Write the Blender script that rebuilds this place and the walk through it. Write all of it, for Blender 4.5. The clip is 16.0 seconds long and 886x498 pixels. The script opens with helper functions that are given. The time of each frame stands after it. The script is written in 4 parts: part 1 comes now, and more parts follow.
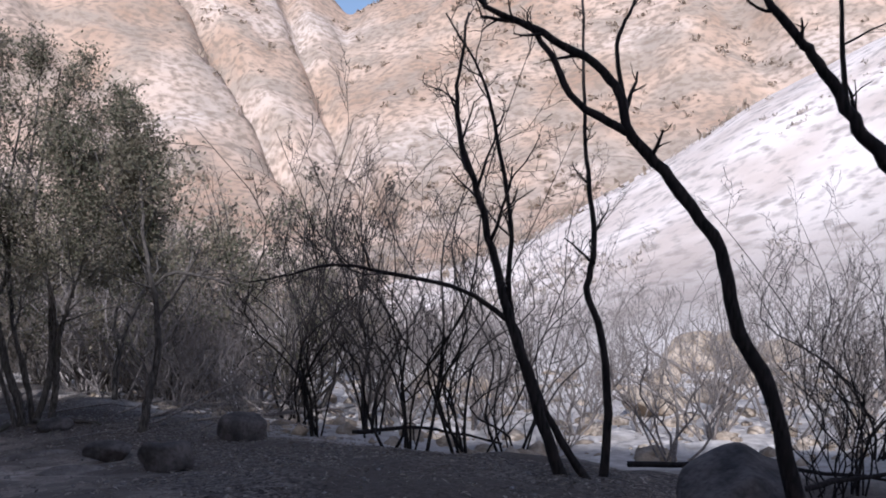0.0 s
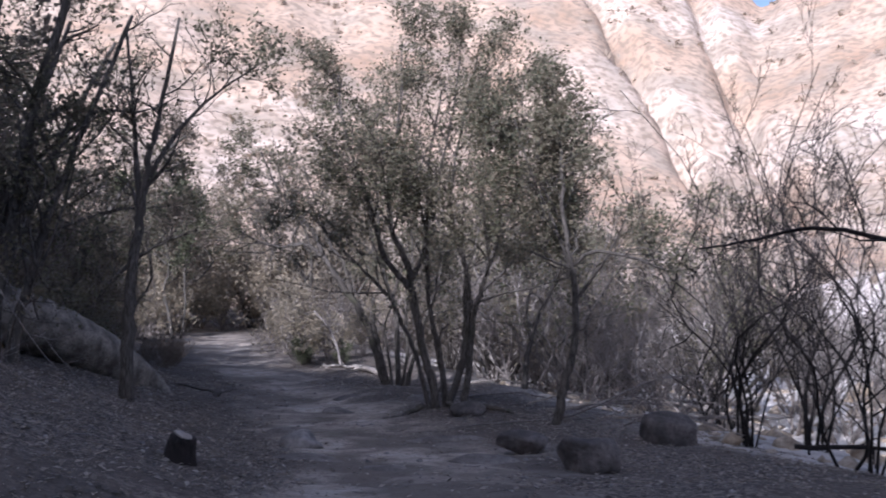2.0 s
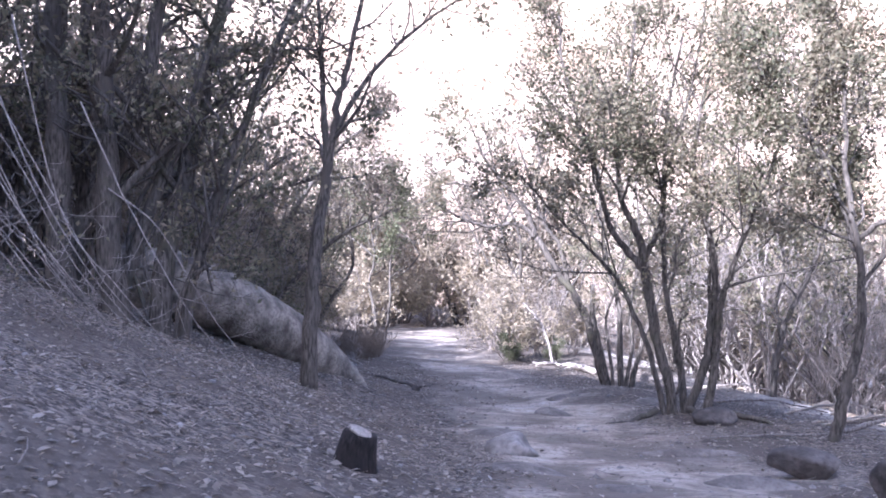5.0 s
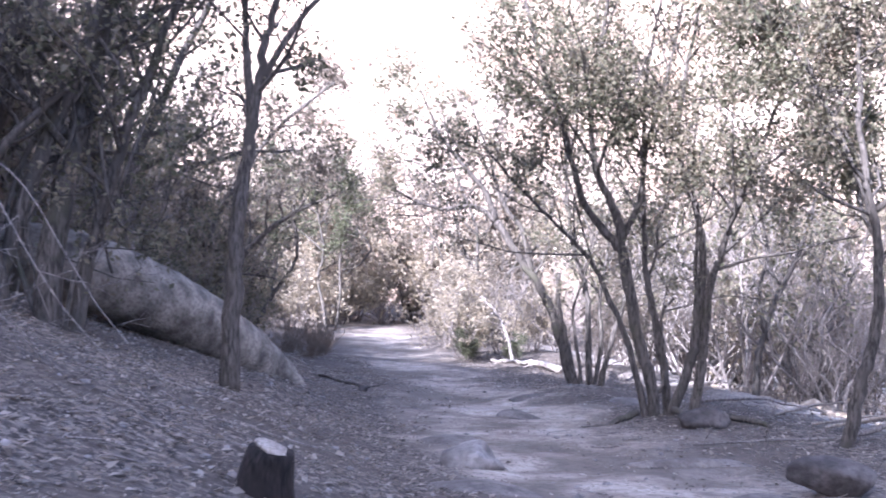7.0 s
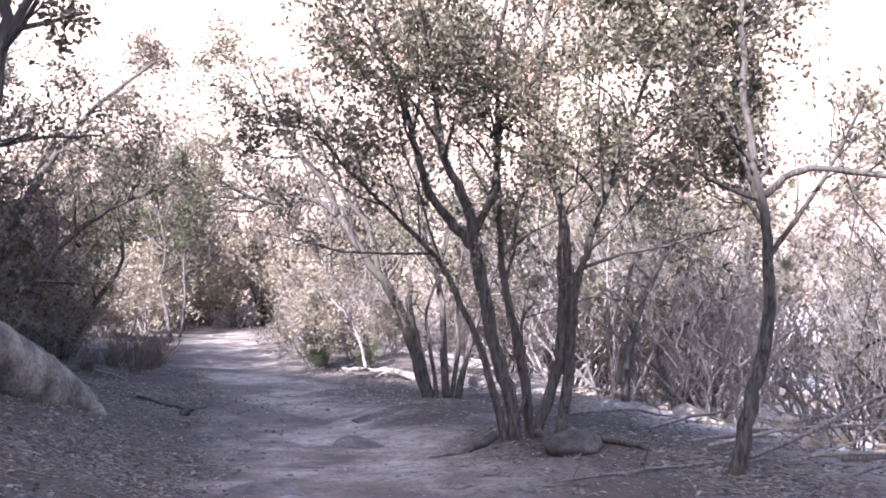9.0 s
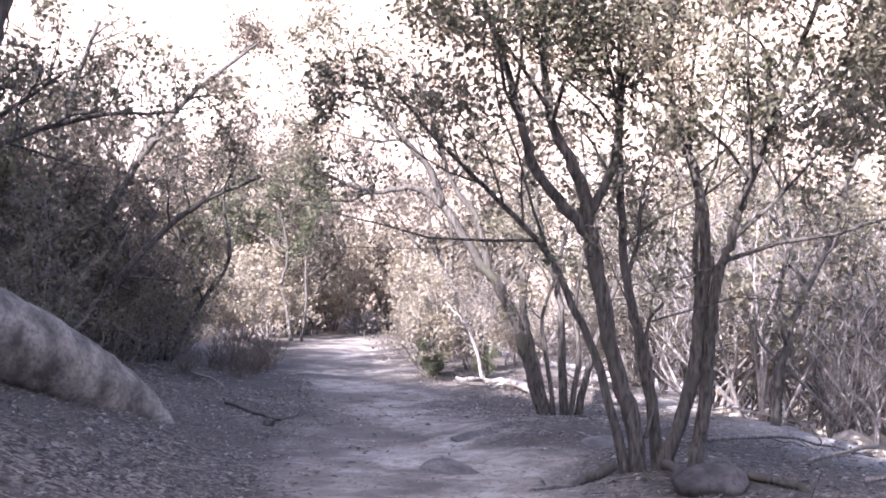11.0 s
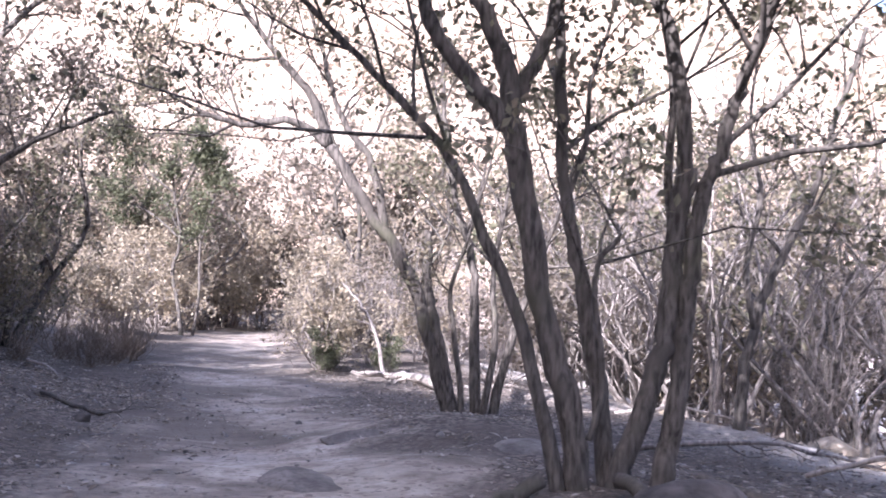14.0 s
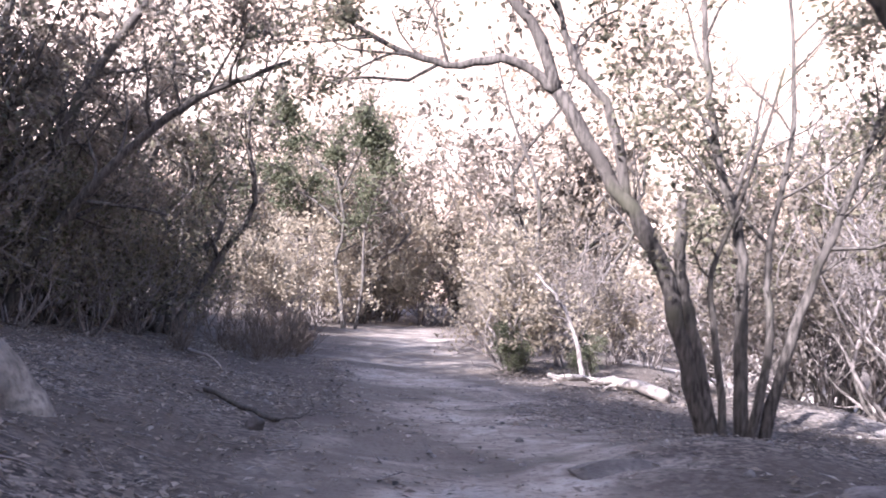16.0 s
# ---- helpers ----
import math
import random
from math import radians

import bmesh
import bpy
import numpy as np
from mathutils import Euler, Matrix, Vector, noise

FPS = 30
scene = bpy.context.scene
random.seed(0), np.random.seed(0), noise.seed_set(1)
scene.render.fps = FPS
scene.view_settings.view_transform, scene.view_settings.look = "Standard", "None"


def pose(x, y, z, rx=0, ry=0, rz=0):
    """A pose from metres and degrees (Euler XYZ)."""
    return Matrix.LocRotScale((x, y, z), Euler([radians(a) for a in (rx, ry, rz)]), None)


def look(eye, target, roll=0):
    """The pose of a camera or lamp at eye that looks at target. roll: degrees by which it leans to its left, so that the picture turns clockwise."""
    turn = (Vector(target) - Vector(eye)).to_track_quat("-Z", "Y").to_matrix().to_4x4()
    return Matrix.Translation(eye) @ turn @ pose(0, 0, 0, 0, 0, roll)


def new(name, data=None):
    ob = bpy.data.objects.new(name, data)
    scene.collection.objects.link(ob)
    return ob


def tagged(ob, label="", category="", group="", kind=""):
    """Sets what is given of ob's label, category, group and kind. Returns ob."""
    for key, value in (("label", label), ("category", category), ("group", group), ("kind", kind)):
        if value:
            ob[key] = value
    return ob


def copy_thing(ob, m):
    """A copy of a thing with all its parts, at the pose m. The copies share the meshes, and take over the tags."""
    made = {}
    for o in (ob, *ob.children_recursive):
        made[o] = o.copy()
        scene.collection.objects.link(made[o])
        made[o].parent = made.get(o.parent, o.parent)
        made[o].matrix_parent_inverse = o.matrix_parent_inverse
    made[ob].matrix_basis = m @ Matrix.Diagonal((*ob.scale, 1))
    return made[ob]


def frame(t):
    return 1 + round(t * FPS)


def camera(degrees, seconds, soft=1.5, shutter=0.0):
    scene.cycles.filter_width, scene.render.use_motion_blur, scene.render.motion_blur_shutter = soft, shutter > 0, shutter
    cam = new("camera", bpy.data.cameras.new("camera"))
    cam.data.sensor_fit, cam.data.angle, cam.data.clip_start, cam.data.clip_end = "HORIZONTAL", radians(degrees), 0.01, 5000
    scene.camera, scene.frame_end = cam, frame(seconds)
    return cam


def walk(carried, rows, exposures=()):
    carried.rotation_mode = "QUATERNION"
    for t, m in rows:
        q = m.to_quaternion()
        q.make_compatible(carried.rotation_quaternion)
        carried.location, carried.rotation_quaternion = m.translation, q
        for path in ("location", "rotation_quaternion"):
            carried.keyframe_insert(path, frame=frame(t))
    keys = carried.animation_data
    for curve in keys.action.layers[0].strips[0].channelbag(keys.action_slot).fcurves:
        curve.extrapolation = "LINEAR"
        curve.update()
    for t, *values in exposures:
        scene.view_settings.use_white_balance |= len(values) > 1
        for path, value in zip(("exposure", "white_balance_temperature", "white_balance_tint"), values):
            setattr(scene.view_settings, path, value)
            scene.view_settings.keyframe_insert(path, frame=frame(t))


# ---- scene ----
cam = camera(47.1, 16.0, soft=1.8, shutter=0.3)
# seconds, eye, target, lean to the left
PATH = [
    (0.0, (0.048, -0.196, 1.348), (0.030, 1.803, 1.311), -0.04),
    (0.5, (-0.095, 0.398, 1.246), (-0.192, 2.395, 1.204), 0.18),
    (1.0, (-0.304, 1.049, 1.074), (-0.671, 3.015, 1.027), 0.27),
    (1.5, (-0.603, 1.475, 0.981), (-1.210, 3.380, 0.939), 0.53),
    (2.0, (-0.878, 1.940, 0.870), (-1.651, 3.783, 0.834), 0.86),
    (2.5, (-1.153, 2.427, 0.744), (-2.056, 4.211, 0.706), 1.17),
    (3.0, (-1.400, 2.864, 0.617), (-2.414, 4.587, 0.579), 1.32),
    (3.5, (-1.641, 3.350, 0.514), (-2.724, 5.031, 0.477), 1.46),
    (4.0, (-1.893, 3.724, 0.447), (-3.014, 5.380, 0.407), 1.48),
    (6.5, (-3.353, 5.827, -0.002), (-4.484, 7.477, -0.034), 1.35),
    (7.0, (-3.602, 6.317, -0.064), (-4.656, 8.016, -0.096), 1.33),
    (7.5, (-3.770, 6.830, -0.116), (-4.726, 8.587, -0.149), 1.15),
    (8.0, (-3.969, 7.384, -0.127), (-4.806, 9.200, -0.158), 0.92),
    (8.5, (-4.151, 7.836, -0.030), (-4.945, 9.671, -0.067), 0.61),
    (9.0, (-4.307, 8.471, -0.050), (-5.130, 10.293, -0.087), 0.35),
    (9.5, (-4.438, 9.052, -0.091), (-5.364, 10.824, -0.128), 0.52),
    (10.0, (-4.546, 9.582, -0.102), (-5.608, 11.276, -0.140), 0.51),
    (12.5, (-5.520, 11.905, -0.804), (-6.520, 13.637, -0.801), 2.75),
    (13.0, (-5.693, 12.504, -0.891), (-6.595, 14.289, -0.882), 2.47),
    (13.5, (-5.916, 13.054, -0.965), (-6.808, 14.844, -0.956), 2.29),
    (14.0, (-6.241, 13.589, -1.031), (-7.172, 15.359, -1.029), 2.30),
    (14.5, (-6.700, 14.079, -1.160), (-7.692, 15.816, -1.160), 2.76),
    (15.0, (-7.216, 14.549, -1.246), (-8.270, 16.248, -1.251), 2.83),
    (15.5, (-7.751, 15.013, -1.331), (-8.877, 16.665, -1.338), 3.16),
    (16.0, (-8.332, 15.354, -1.340), (-9.508, 16.971, -1.353), 3.15),
]
STOPS = [(0.0, 0.1, 5250, 16), (1.5, 0.1, 5250, 17), (2.2, 0.9, 5150, 20), (3.0, 1.75, 5150, 23), (3.5, 2.2, 5100, 23), (7.0, 2.55, 5100, 24), (9.0, 2.2, 5400, 24), (10.0, 2.25, 5450, 24), (12.5, 2.5, 5450, 24), (13.2, 2.35, 5450, 24), (16.0, 2.2, 5500, 25)]
walk(cam, [(t, look(eye, target, roll)) for t, eye, target, roll in PATH], STOPS)

# ---- light: afternoon sun from behind the walker, cut off by an unseen ridge added for shade ----
SUN_EL, SUN_FROM = radians(33.2), Vector((-0.08, -1.0, 0)).normalized()
world = bpy.data.worlds.new("sky")
scene.world = world
world.use_nodes = True
sky = world.node_tree.nodes.new("ShaderNodeTexSky")
sky.sky_type, sky.sun_disc, sky.sun_elevation = "NISHITA", False, SUN_EL
sky.sun_rotation, sky.dust_density, sky.air_density = math.atan2(SUN_FROM.x, SUN_FROM.y), 3.0, 1.0
haze = world.node_tree.nodes.new("ShaderNodeHueSaturation")
haze.inputs["Saturation"].default_value, haze.inputs["Value"].default_value = 0.85, 1.0
world.node_tree.links.new(sky.outputs[0], haze.inputs["Color"])
world.node_tree.links.new(haze.outputs[0], world.node_tree.nodes["Background"].inputs[0])
world.node_tree.nodes["Background"].inputs[1].default_value = 0.105
sun = new("sun", bpy.data.lights.new("sun", "SUN"))
sun.data.energy, sun.data.angle, sun.data.color = 5.0, radians(0.5), (1.0, 0.92, 0.82)
toward = -(SUN_FROM * math.cos(SUN_EL) + Vector((0, 0, math.sin(SUN_EL))))
sun.matrix_world = look((0, 0, 60), Vector((0, 0, 60)) + toward)


# ---- materials ----
def material(name, roughness=0.85):
    m = bpy.data.materials.new(name)
    m.use_nodes = True
    n, l = m.node_tree.nodes, m.node_tree.links
    b = n["Principled BSDF"]
    b.inputs["Roughness"].default_value = roughness
    b.inputs["Specular IOR Level"].default_value = 0.25
    return m, n, l, b


def place(n):
    return n.new("ShaderNodeNewGeometry").outputs["Position"]


def grain(n, l, scale, detail=6, vector=None, stretch=None):
    t = n.new("ShaderNodeTexNoise")
    t.inputs["Scale"].default_value, t.inputs["Detail"].default_value = scale, detail
    v = vector if vector is not None else place(n)
    if stretch:
        s = n.new("ShaderNodeMapping")
        s.inputs["Scale"].default_value = stretch
        l.new(v, s.inputs["Vector"])
        v = s.outputs[0]
    l.new(v, t.inputs["Vector"])
    return t.outputs["Fac"]


def ramp(n, l, fac, *stops):
    r = n.new("ShaderNodeValToRGB")
    e = r.color_ramp.elements
    while len(e) < len(stops):
        e.new(0.5)
    for slot, (at, colour) in zip(e, stops):
        slot.position, slot.color = at, (*colour, 1)
    l.new(fac, r.inputs[0])
    return r.outputs[0]


def mix(n, l, fac, a, b):
    m = n.new("ShaderNodeMix")
    m.data_type = "RGBA"
    for socket, value in ((m.inputs[0], fac), (m.inputs[6], a), (m.inputs[7], b)):
        if isinstance(value, (int, float)):
            socket.default_value = value
        elif isinstance(value, tuple):
            socket.default_value = (*value, 1)
        else:
            l.new(value, socket)
    return m.outputs[2]


def relief(n, l, b, height, strength, distance=0.02):
    k = n.new("ShaderNodeBump")
    k.inputs["Strength"].default_value, k.inputs["Distance"].default_value = strength, distance
    l.new(height, k.inputs["Height"])
    l.new(k.outputs[0], b.inputs["Normal"])


def field(n, name):
    a = n.new("ShaderNodeAttribute")
    a.attribute_name = name
    return a.outputs["Fac"]


def ground_material():
    m, n, l, b = material("dusty_ground", 0.95)
    b.inputs["Specular IOR Level"].default_value = 0.1
    dust = ramp(n, l, grain(n, l, 2.2), (0.3, (0.28, 0.236, 0.196)), (0.5, (0.41, 0.352, 0.296)), (0.68, (0.5, 0.432, 0.366)))
    dust = mix(n, l, ramp(n, l, grain(n, l, 30), (0.58, (0, 0, 0)), (0.72, (1, 1, 1))), dust, (0.2, 0.17, 0.15))
    dust = mix(n, l, ramp(n, l, grain(n, l, 1.1, 8), (0.55, (0, 0, 0)), (0.7, (0.8, 0.8, 0.8))), dust, (0.42, 0.375, 0.335))
    soil = ramp(n, l, grain(n, l, 9, 8), (0.32, (0.05, 0.042, 0.037)), (0.5, (0.115, 0.097, 0.084)), (0.68, (0.24, 0.205, 0.175)))
    soil = mix(n, l, ramp(n, l, grain(n, l, 60, 3), (0.6, (0, 0, 0)), (0.68, (1, 1, 1))), soil, (0.24, 0.205, 0.175))
    flake = n.new("ShaderNodeTexVoronoi")
    flake.inputs["Scale"].default_value = 26
    l.new(place(n), flake.inputs["Vector"])
    tone = n.new("ShaderNodeSeparateColor")
    l.new(flake.outputs["Color"], tone.inputs[0])
    soil = mix(n, l, ramp(n, l, tone.outputs[0], (0.72, (0, 0, 0)), (0.8, (0.85, 0.85, 0.85))), soil, (0.27, 0.225, 0.185))
    soil = mix(n, l, ramp(n, l, tone.outputs[1], (0.74, (0, 0, 0)), (0.8, (0.8, 0.8, 0.8))), soil, (0.03, 0.026, 0.024))
    dust = mix(n, l, ramp(n, l, tone.outputs[2], (0.9, (0, 0, 0)), (0.94, (0.7, 0.7, 0.7))), dust, (0.13, 0.108, 0.09))
    dust = mix(n, l, ramp(n, l, grain(n, l, 7, 10), (0.5, (0, 0, 0)), (0.66, (0.75, 0.75, 0.75))), dust, (0.24, 0.2, 0.165))
    sand = ramp(n, l, grain(n, l, 3, 8), (0.3, (0.38, 0.34, 0.3)), (0.65, (0.66, 0.61, 0.56)))
    hill = ramp(n, l, grain(n, l, 0.035, 8), (0.35, (0.33, 0.225, 0.155)), (0.5, (0.47, 0.345, 0.255)), (0.66, (0.52, 0.43, 0.36)))
    spots = ramp(n, l, grain(n, l, 0.7, 10), (0.44, (0, 0, 0)), (0.62, (0.85, 0.85, 0.85)))
    hill = mix(n, l, ramp(n, l, grain(n, l, 0.11, 10), (0.46, (0, 0, 0)), (0.62, (0.8, 0.8, 0.8))), hill, (0.3, 0.25, 0.2))
    hill = mix(n, l, spots, hill, (0.23, 0.18, 0.135))
    ash = ramp(n, l, grain(n, l, 0.12, 8), (0.35, (0.58, 0.49, 0.425)), (0.6, (0.8, 0.715, 0.645)))
    ash = mix(n, l, ramp(n, l, grain(n, l, 0.8, 10), (0.5, (0, 0, 0)), (0.68, (0.9, 0.9, 0.9))), ash, (0.36, 0.31, 0.27))
    hill = mix(n, l, field(n, "ash"), hill, ash)
    c = mix(n, l, field(n, "trail"), soil, dust)
    c = mix(n, l, ramp(n, l, grain(n, l, 0.55, 7), (0.42, (0.75, 0.75, 0.75)), (0.6, (0, 0, 0))), c, (0.1, 0.083, 0.07))
    c = mix(n, l, field(n, "wash"), c, sand)
    c = mix(n, l, field(n, "hill"), c, hill)
    l.new(c, b.inputs["Base Color"])
    relief(n, l, b, grain(n, l, 22, 10), 0.9, 0.03)
    return m


def bark_material(name, dark, light, moss=None):
    m, n, l, b = material(name, 0.9)
    v = n.new("ShaderNodeTexCoord").outputs["Object"]
    furrow = grain(n, l, 14, 8, v, (2.4, 2.4, 0.5))
    c = ramp(n, l, furrow, (0.36, dark), (0.62, light))
    patch = ramp(n, l, grain(n, l, 3.0, 5, v), (0.48, (0, 0, 0)), (0.66, (1, 1, 1)))
    c = mix(n, l, patch, c, tuple(0.55 * a + 0.45 * k for a, k in zip(dark, light)))
    if moss:
        c = mix(n, l, ramp(n, l, grain(n, l, 1.7, 4, v), (0.56, (0, 0, 0)), (0.72, (1, 1, 1))), c, moss)
    l.new(c, b.inputs["Base Color"])
    relief(n, l, b, grain(n, l, 26, 8, v, (2.2, 2.2, 0.5)), 0.6, 0.008)
    return m


def leaf_material(name, *colours):
    m, n, l, b = material(name, 0.55)
    v = n.new("ShaderNodeNewGeometry").outputs["Random Per Island"]
    stops = [((i + 0.5) / len(colours), c) for i, c in enumerate(colours)]
    c = ramp(n, l, v, *stops)
    c = mix(n, l, ramp(n, l, grain(n, l, 1.3, 3), (0.4, (0, 0, 0)), (0.65, (0.6, 0.6, 0.6))), c, colours[-1])
    l.new(c, b.inputs["Base Color"])
    t = n.new("ShaderNodeBsdfTranslucent")
    l.new(c, t.inputs[0])
    s = n.new("ShaderNodeMixShader")
    s.inputs[0].default_value = 0.45
    l.new(b.outputs[0], s.inputs[1])
    l.new(t.outputs[0], s.inputs[2])
    l.new(s.outputs[0], n["Material Output"].inputs[0])
    return m


def stone_material(name, dark, light, scale=3.0):
    m, n, l, b = material(name, 0.9)
    v = n.new("ShaderNodeTexCoord").outputs["Object"]
    c = ramp(n, l, grain(n, l, scale, 9, v), (0.34, dark), (0.64, light))
    c = mix(n, l, ramp(n, l, grain(n, l, scale * 6, 6, v), (0.45, (0, 0, 0)), (0.75, (0.7, 0.7, 0.7))), c, tuple(0.75 * k for k in dark))
    l.new(c, b.inputs["Base Color"])
    relief(n, l, b, grain(n, l, scale * 5, 8, v), 0.8, 0.03)
    return m


GROUND = ground_material()
BARK = bark_material("grey_bark", (0.035, 0.03, 0.026), (0.135, 0.118, 0.102), (0.07, 0.066, 0.045))
BURNT = bark_material("charred_bark", (0.008, 0.007, 0.007), (0.035, 0.028, 0.026))
PALE = bark_material("bleached_wood", (0.19, 0.16, 0.135), (0.43, 0.38, 0.335))
TWIG = bark_material("grey_twig", (0.11, 0.093, 0.083), (0.3, 0.263, 0.236))
STALK = bark_material("dry_stalk", (0.1, 0.078, 0.06), (0.23, 0.185, 0.145))
LOG = stone_material("weathered_log", (0.1, 0.086, 0.073), (0.35, 0.31, 0.262), 3.4)
DUST_ROCK = stone_material("dusty_rock", (0.1, 0.086, 0.076), (0.23, 0.2, 0.178), 4.0)
OAK = leaf_material("oak_leaf", (0.07, 0.072, 0.045), (0.125, 0.126, 0.076), (0.2, 0.19, 0.12), (0.25, 0.21, 0.15))
DRY = leaf_material("dry_leaf", (0.25, 0.207, 0.145), (0.35, 0.298, 0.213), (0.45, 0.39, 0.287), (0.36, 0.302, 0.223))
BRUSH = leaf_material("brush_leaf", (0.08, 0.068, 0.05), (0.14, 0.119, 0.089), (0.21, 0.178, 0.136), (0.25, 0.208, 0.165))
GREEN = leaf_material("green_leaf", (0.055, 0.064, 0.036), (0.09, 0.098, 0.055), (0.14, 0.142, 0.085))
ROCK = stone_material("grey_rock", (0.13, 0.115, 0.105), (0.34, 0.31, 0.29))
DARK_ROCK = stone_material("dark_rock", (0.045, 0.04, 0.038), (0.15, 0.13, 0.12))
TAN_ROCK = stone_material("tan_rock", (0.25, 0.19, 0.13), (0.5, 0.42, 0.33))


# ---- the lie of the land ----
def lattice(ix, iy, seed):
    h = (ix.astype(np.int64) * 374761393 + iy.astype(np.int64) * 668265263 + seed * 974634777) & 0x7FFFFFFF
    h = ((h ^ (h >> 13)) * 1274126177) & 0x7FFFFFFF
    return ((h ^ (h >> 16)) & 0xFFFF) / 65535.0


def rough(x, y, size, seed=0, octaves=4):
    """Smooth noise between about -1 and 1, with features of that size in metres."""
    total, amp, norm = 0.0, 1.0, 0.0
    for k in range(octaves):
        px, py = x / size + 17.3 * k, y / size - 9.1 * k
        ix, iy = np.floor(px), np.floor(py)
        fx, fy = px - ix, py - iy
        fx, fy = fx * fx * (3 - 2 * fx), fy * fy * (3 - 2 * fy)
        a, b = lattice(ix, iy, seed + k), lattice(ix + 1, iy, seed + k)
        c, d = lattice(ix, iy + 1, seed + k), lattice(ix + 1, iy + 1, seed + k)
        total = total + amp * ((a + (b - a) * fx) * (1 - fy) + (c + (d - c) * fx) * fy)
        norm += amp
        amp, size = amp * 0.5, size * 0.5
    return total / norm * 2 - 1


def step(a, b, v):
    k = np.clip((v - a) / (b - a), 0, 1)
    return k * k * (3 - 2 * k)


def along(x, y):
    """Metres down the trail, and metres to the right of its middle."""
    u, v = -0.5 * x + 0.866 * y, 0.866 * x + 0.5 * y
    mid = np.interp(u, [-5, 4, 10, 15, 19, 26, 31, 42, 63, 80], [0, 0.2, 0.6, 1.0, 0.4, -0.4, -1.2, -3.0, -7.0, -10])
    return u, v - mid


def land(x, y):
    """Height of the ground, and how much of it is trail, wash and hillside."""
    x, y = np.asarray(x, float), np.asarray(y, float)
    u, v = along(x, y)
    z = np.interp(u, [-12, 0, 2.1, 4.2, 6.7, 8.4, 10.6, 13, 15, 17.5, 21, 25.5, 31, 42, 63, 100],
                  [0.6, 0.0, -0.3, -0.7, -1.12, -1.28, -1.42, -1.85, -2.1, -2.4, -2.64, -2.98, -3.4, -3.95, -5.0, -6.0])
    edge = np.interp(u, [0, 8, 12, 19, 24, 40], [1.4, 1.4, 1.3, 1.2, 1.4, 2.0])
    steep = np.interp(u, [0, 10, 18, 22, 26, 40], [0.36, 0.36, 0.36, 0.34, 0.2, 0.14])
    up = np.minimum(np.maximum(-v - edge, 0), 15)
    z = z + steep * (np.sqrt(up * up + 0.09) - 0.3) * (1 + 0.4 * step(5, 15, up)) * step(-12, -2, u)
    right = np.maximum(v - 1.2, 0)
    z = z + 0.06 * step(0.2, 1.3, right) * step(15, 20, u) - 0.05 * np.exp(-(v / 0.8) ** 2)
    z = z - 1.05 * step(3.0, 11.0, right) + 0.12 * np.exp(-((u - 21.3) ** 2 + (v - 2.9) ** 2) / 1.6) + 0.2 * np.exp(-((u - 25.4) ** 2 / 2.2 + (v - 2.2) ** 2 / 0.9)) + 0.12 * np.exp(-((u - 22.6) ** 2 / 0.5 + (v - 1.5) ** 2 / 0.3))
    r, az = np.hypot(x, y), np.degrees(np.arctan2(x, y))
    near_el = np.interp(az, [-60, -16, -6, 0, 5, 16, 25, 50, 80, 110], [0, 0, 0.015, 0.035, 0.068, 0.18, 0.26, 0.33, 0.3, 0])
    near_hill = np.minimum(r, 110) * near_el * step(30, 95, r)
    far_el = np.interp(az, [-120, -95, -60, -40, -25, -15, -9, -5.9, -3.5, 4, 20, 60, 95, 125],
                       [0, 0.2, 0.3, 0.36, 0.38, 0.345, 0.29, 0.248, 0.268, 0.32, 0.37, 0.4, 0.3, 0])
    k = step(60, 290, r)
    far_hill = np.minimum(r, 290) * far_el * k
    for at_top, lean, width, deep in ((-16.6, 13.0, 0.7, 9.0), (-9.6, 9.0, 0.6, 7.0), (-26.0, 14.0, 1.2, 4.0), (14.0, 8.0, 1.5, 4.0)):
        off = az - (at_top + lean * (1 - k) + 0.5 * rough(r, r * 0, 25, 5))
        far_hill = far_hill - deep * np.exp(-(off / width) ** 2) * step(0.15, 0.5, k)
    far_hill = far_hill + step(0.1, 0.5, k) * (6.0 * rough(x, y, 55, 11, 6) + 2.6 * rough(x, y, 11, 3, 3))
    near_hill = near_hill + step(34, 70, r) * (near_el > 0.02) * 1.0 * rough(x, y, 17, 21, 4)
    hill = np.maximum(near_hill, far_hill)
    w = 0.36 * x + 0.93 * y
    # unseen ridge added behind the start to shade the near ground, lower far left
    shade_ridge = 40.0 * step(-7, -46, w) * (1 - 0.35 * step(24, 38, -x))
    z = z + hill * step(-0.1, 0.3, y / np.maximum(r, 1)) + shade_ridge + shade_ridge / 40 * 1.5 * rough(x, y, 20, 31, 3)
    wide = np.where(v > 0, np.interp(u, [0, 6, 10, 16, 20, 26], [1.3, 1.6, 2.0, 2.5, 2.5, 1.8]), 1.2)
    trail = 1 - step(0.55, 1.2, np.abs(v) / wide + 0.4 * rough(x, y, 2.2, 41, 4) + 0.3 * rough(x, y, 0.5, 44, 3))
    trail = trail * (0.72 + 0.28 * step(-0.5, 0.25, rough(x, y, 0.9, 77, 4)))
    wash = step(4.5, 8.5, v + rough(x, y, 4, 47, 3) - 7 * (1 - step(10, 18, u))) * (1 - step(24, 40, r - 20))
    lumpy = 0.16 * step(0.7, 2.2, v) * step(0.0, 0.6, rough(x, y, 2.4, 87, 2)) * (1 - step(30, 40, u))
    rut = 0.05 * step(0.1, 0.5, rough(x + 0.5 * y, y - 0.6 * x, 1.3, 93, 3)) * trail
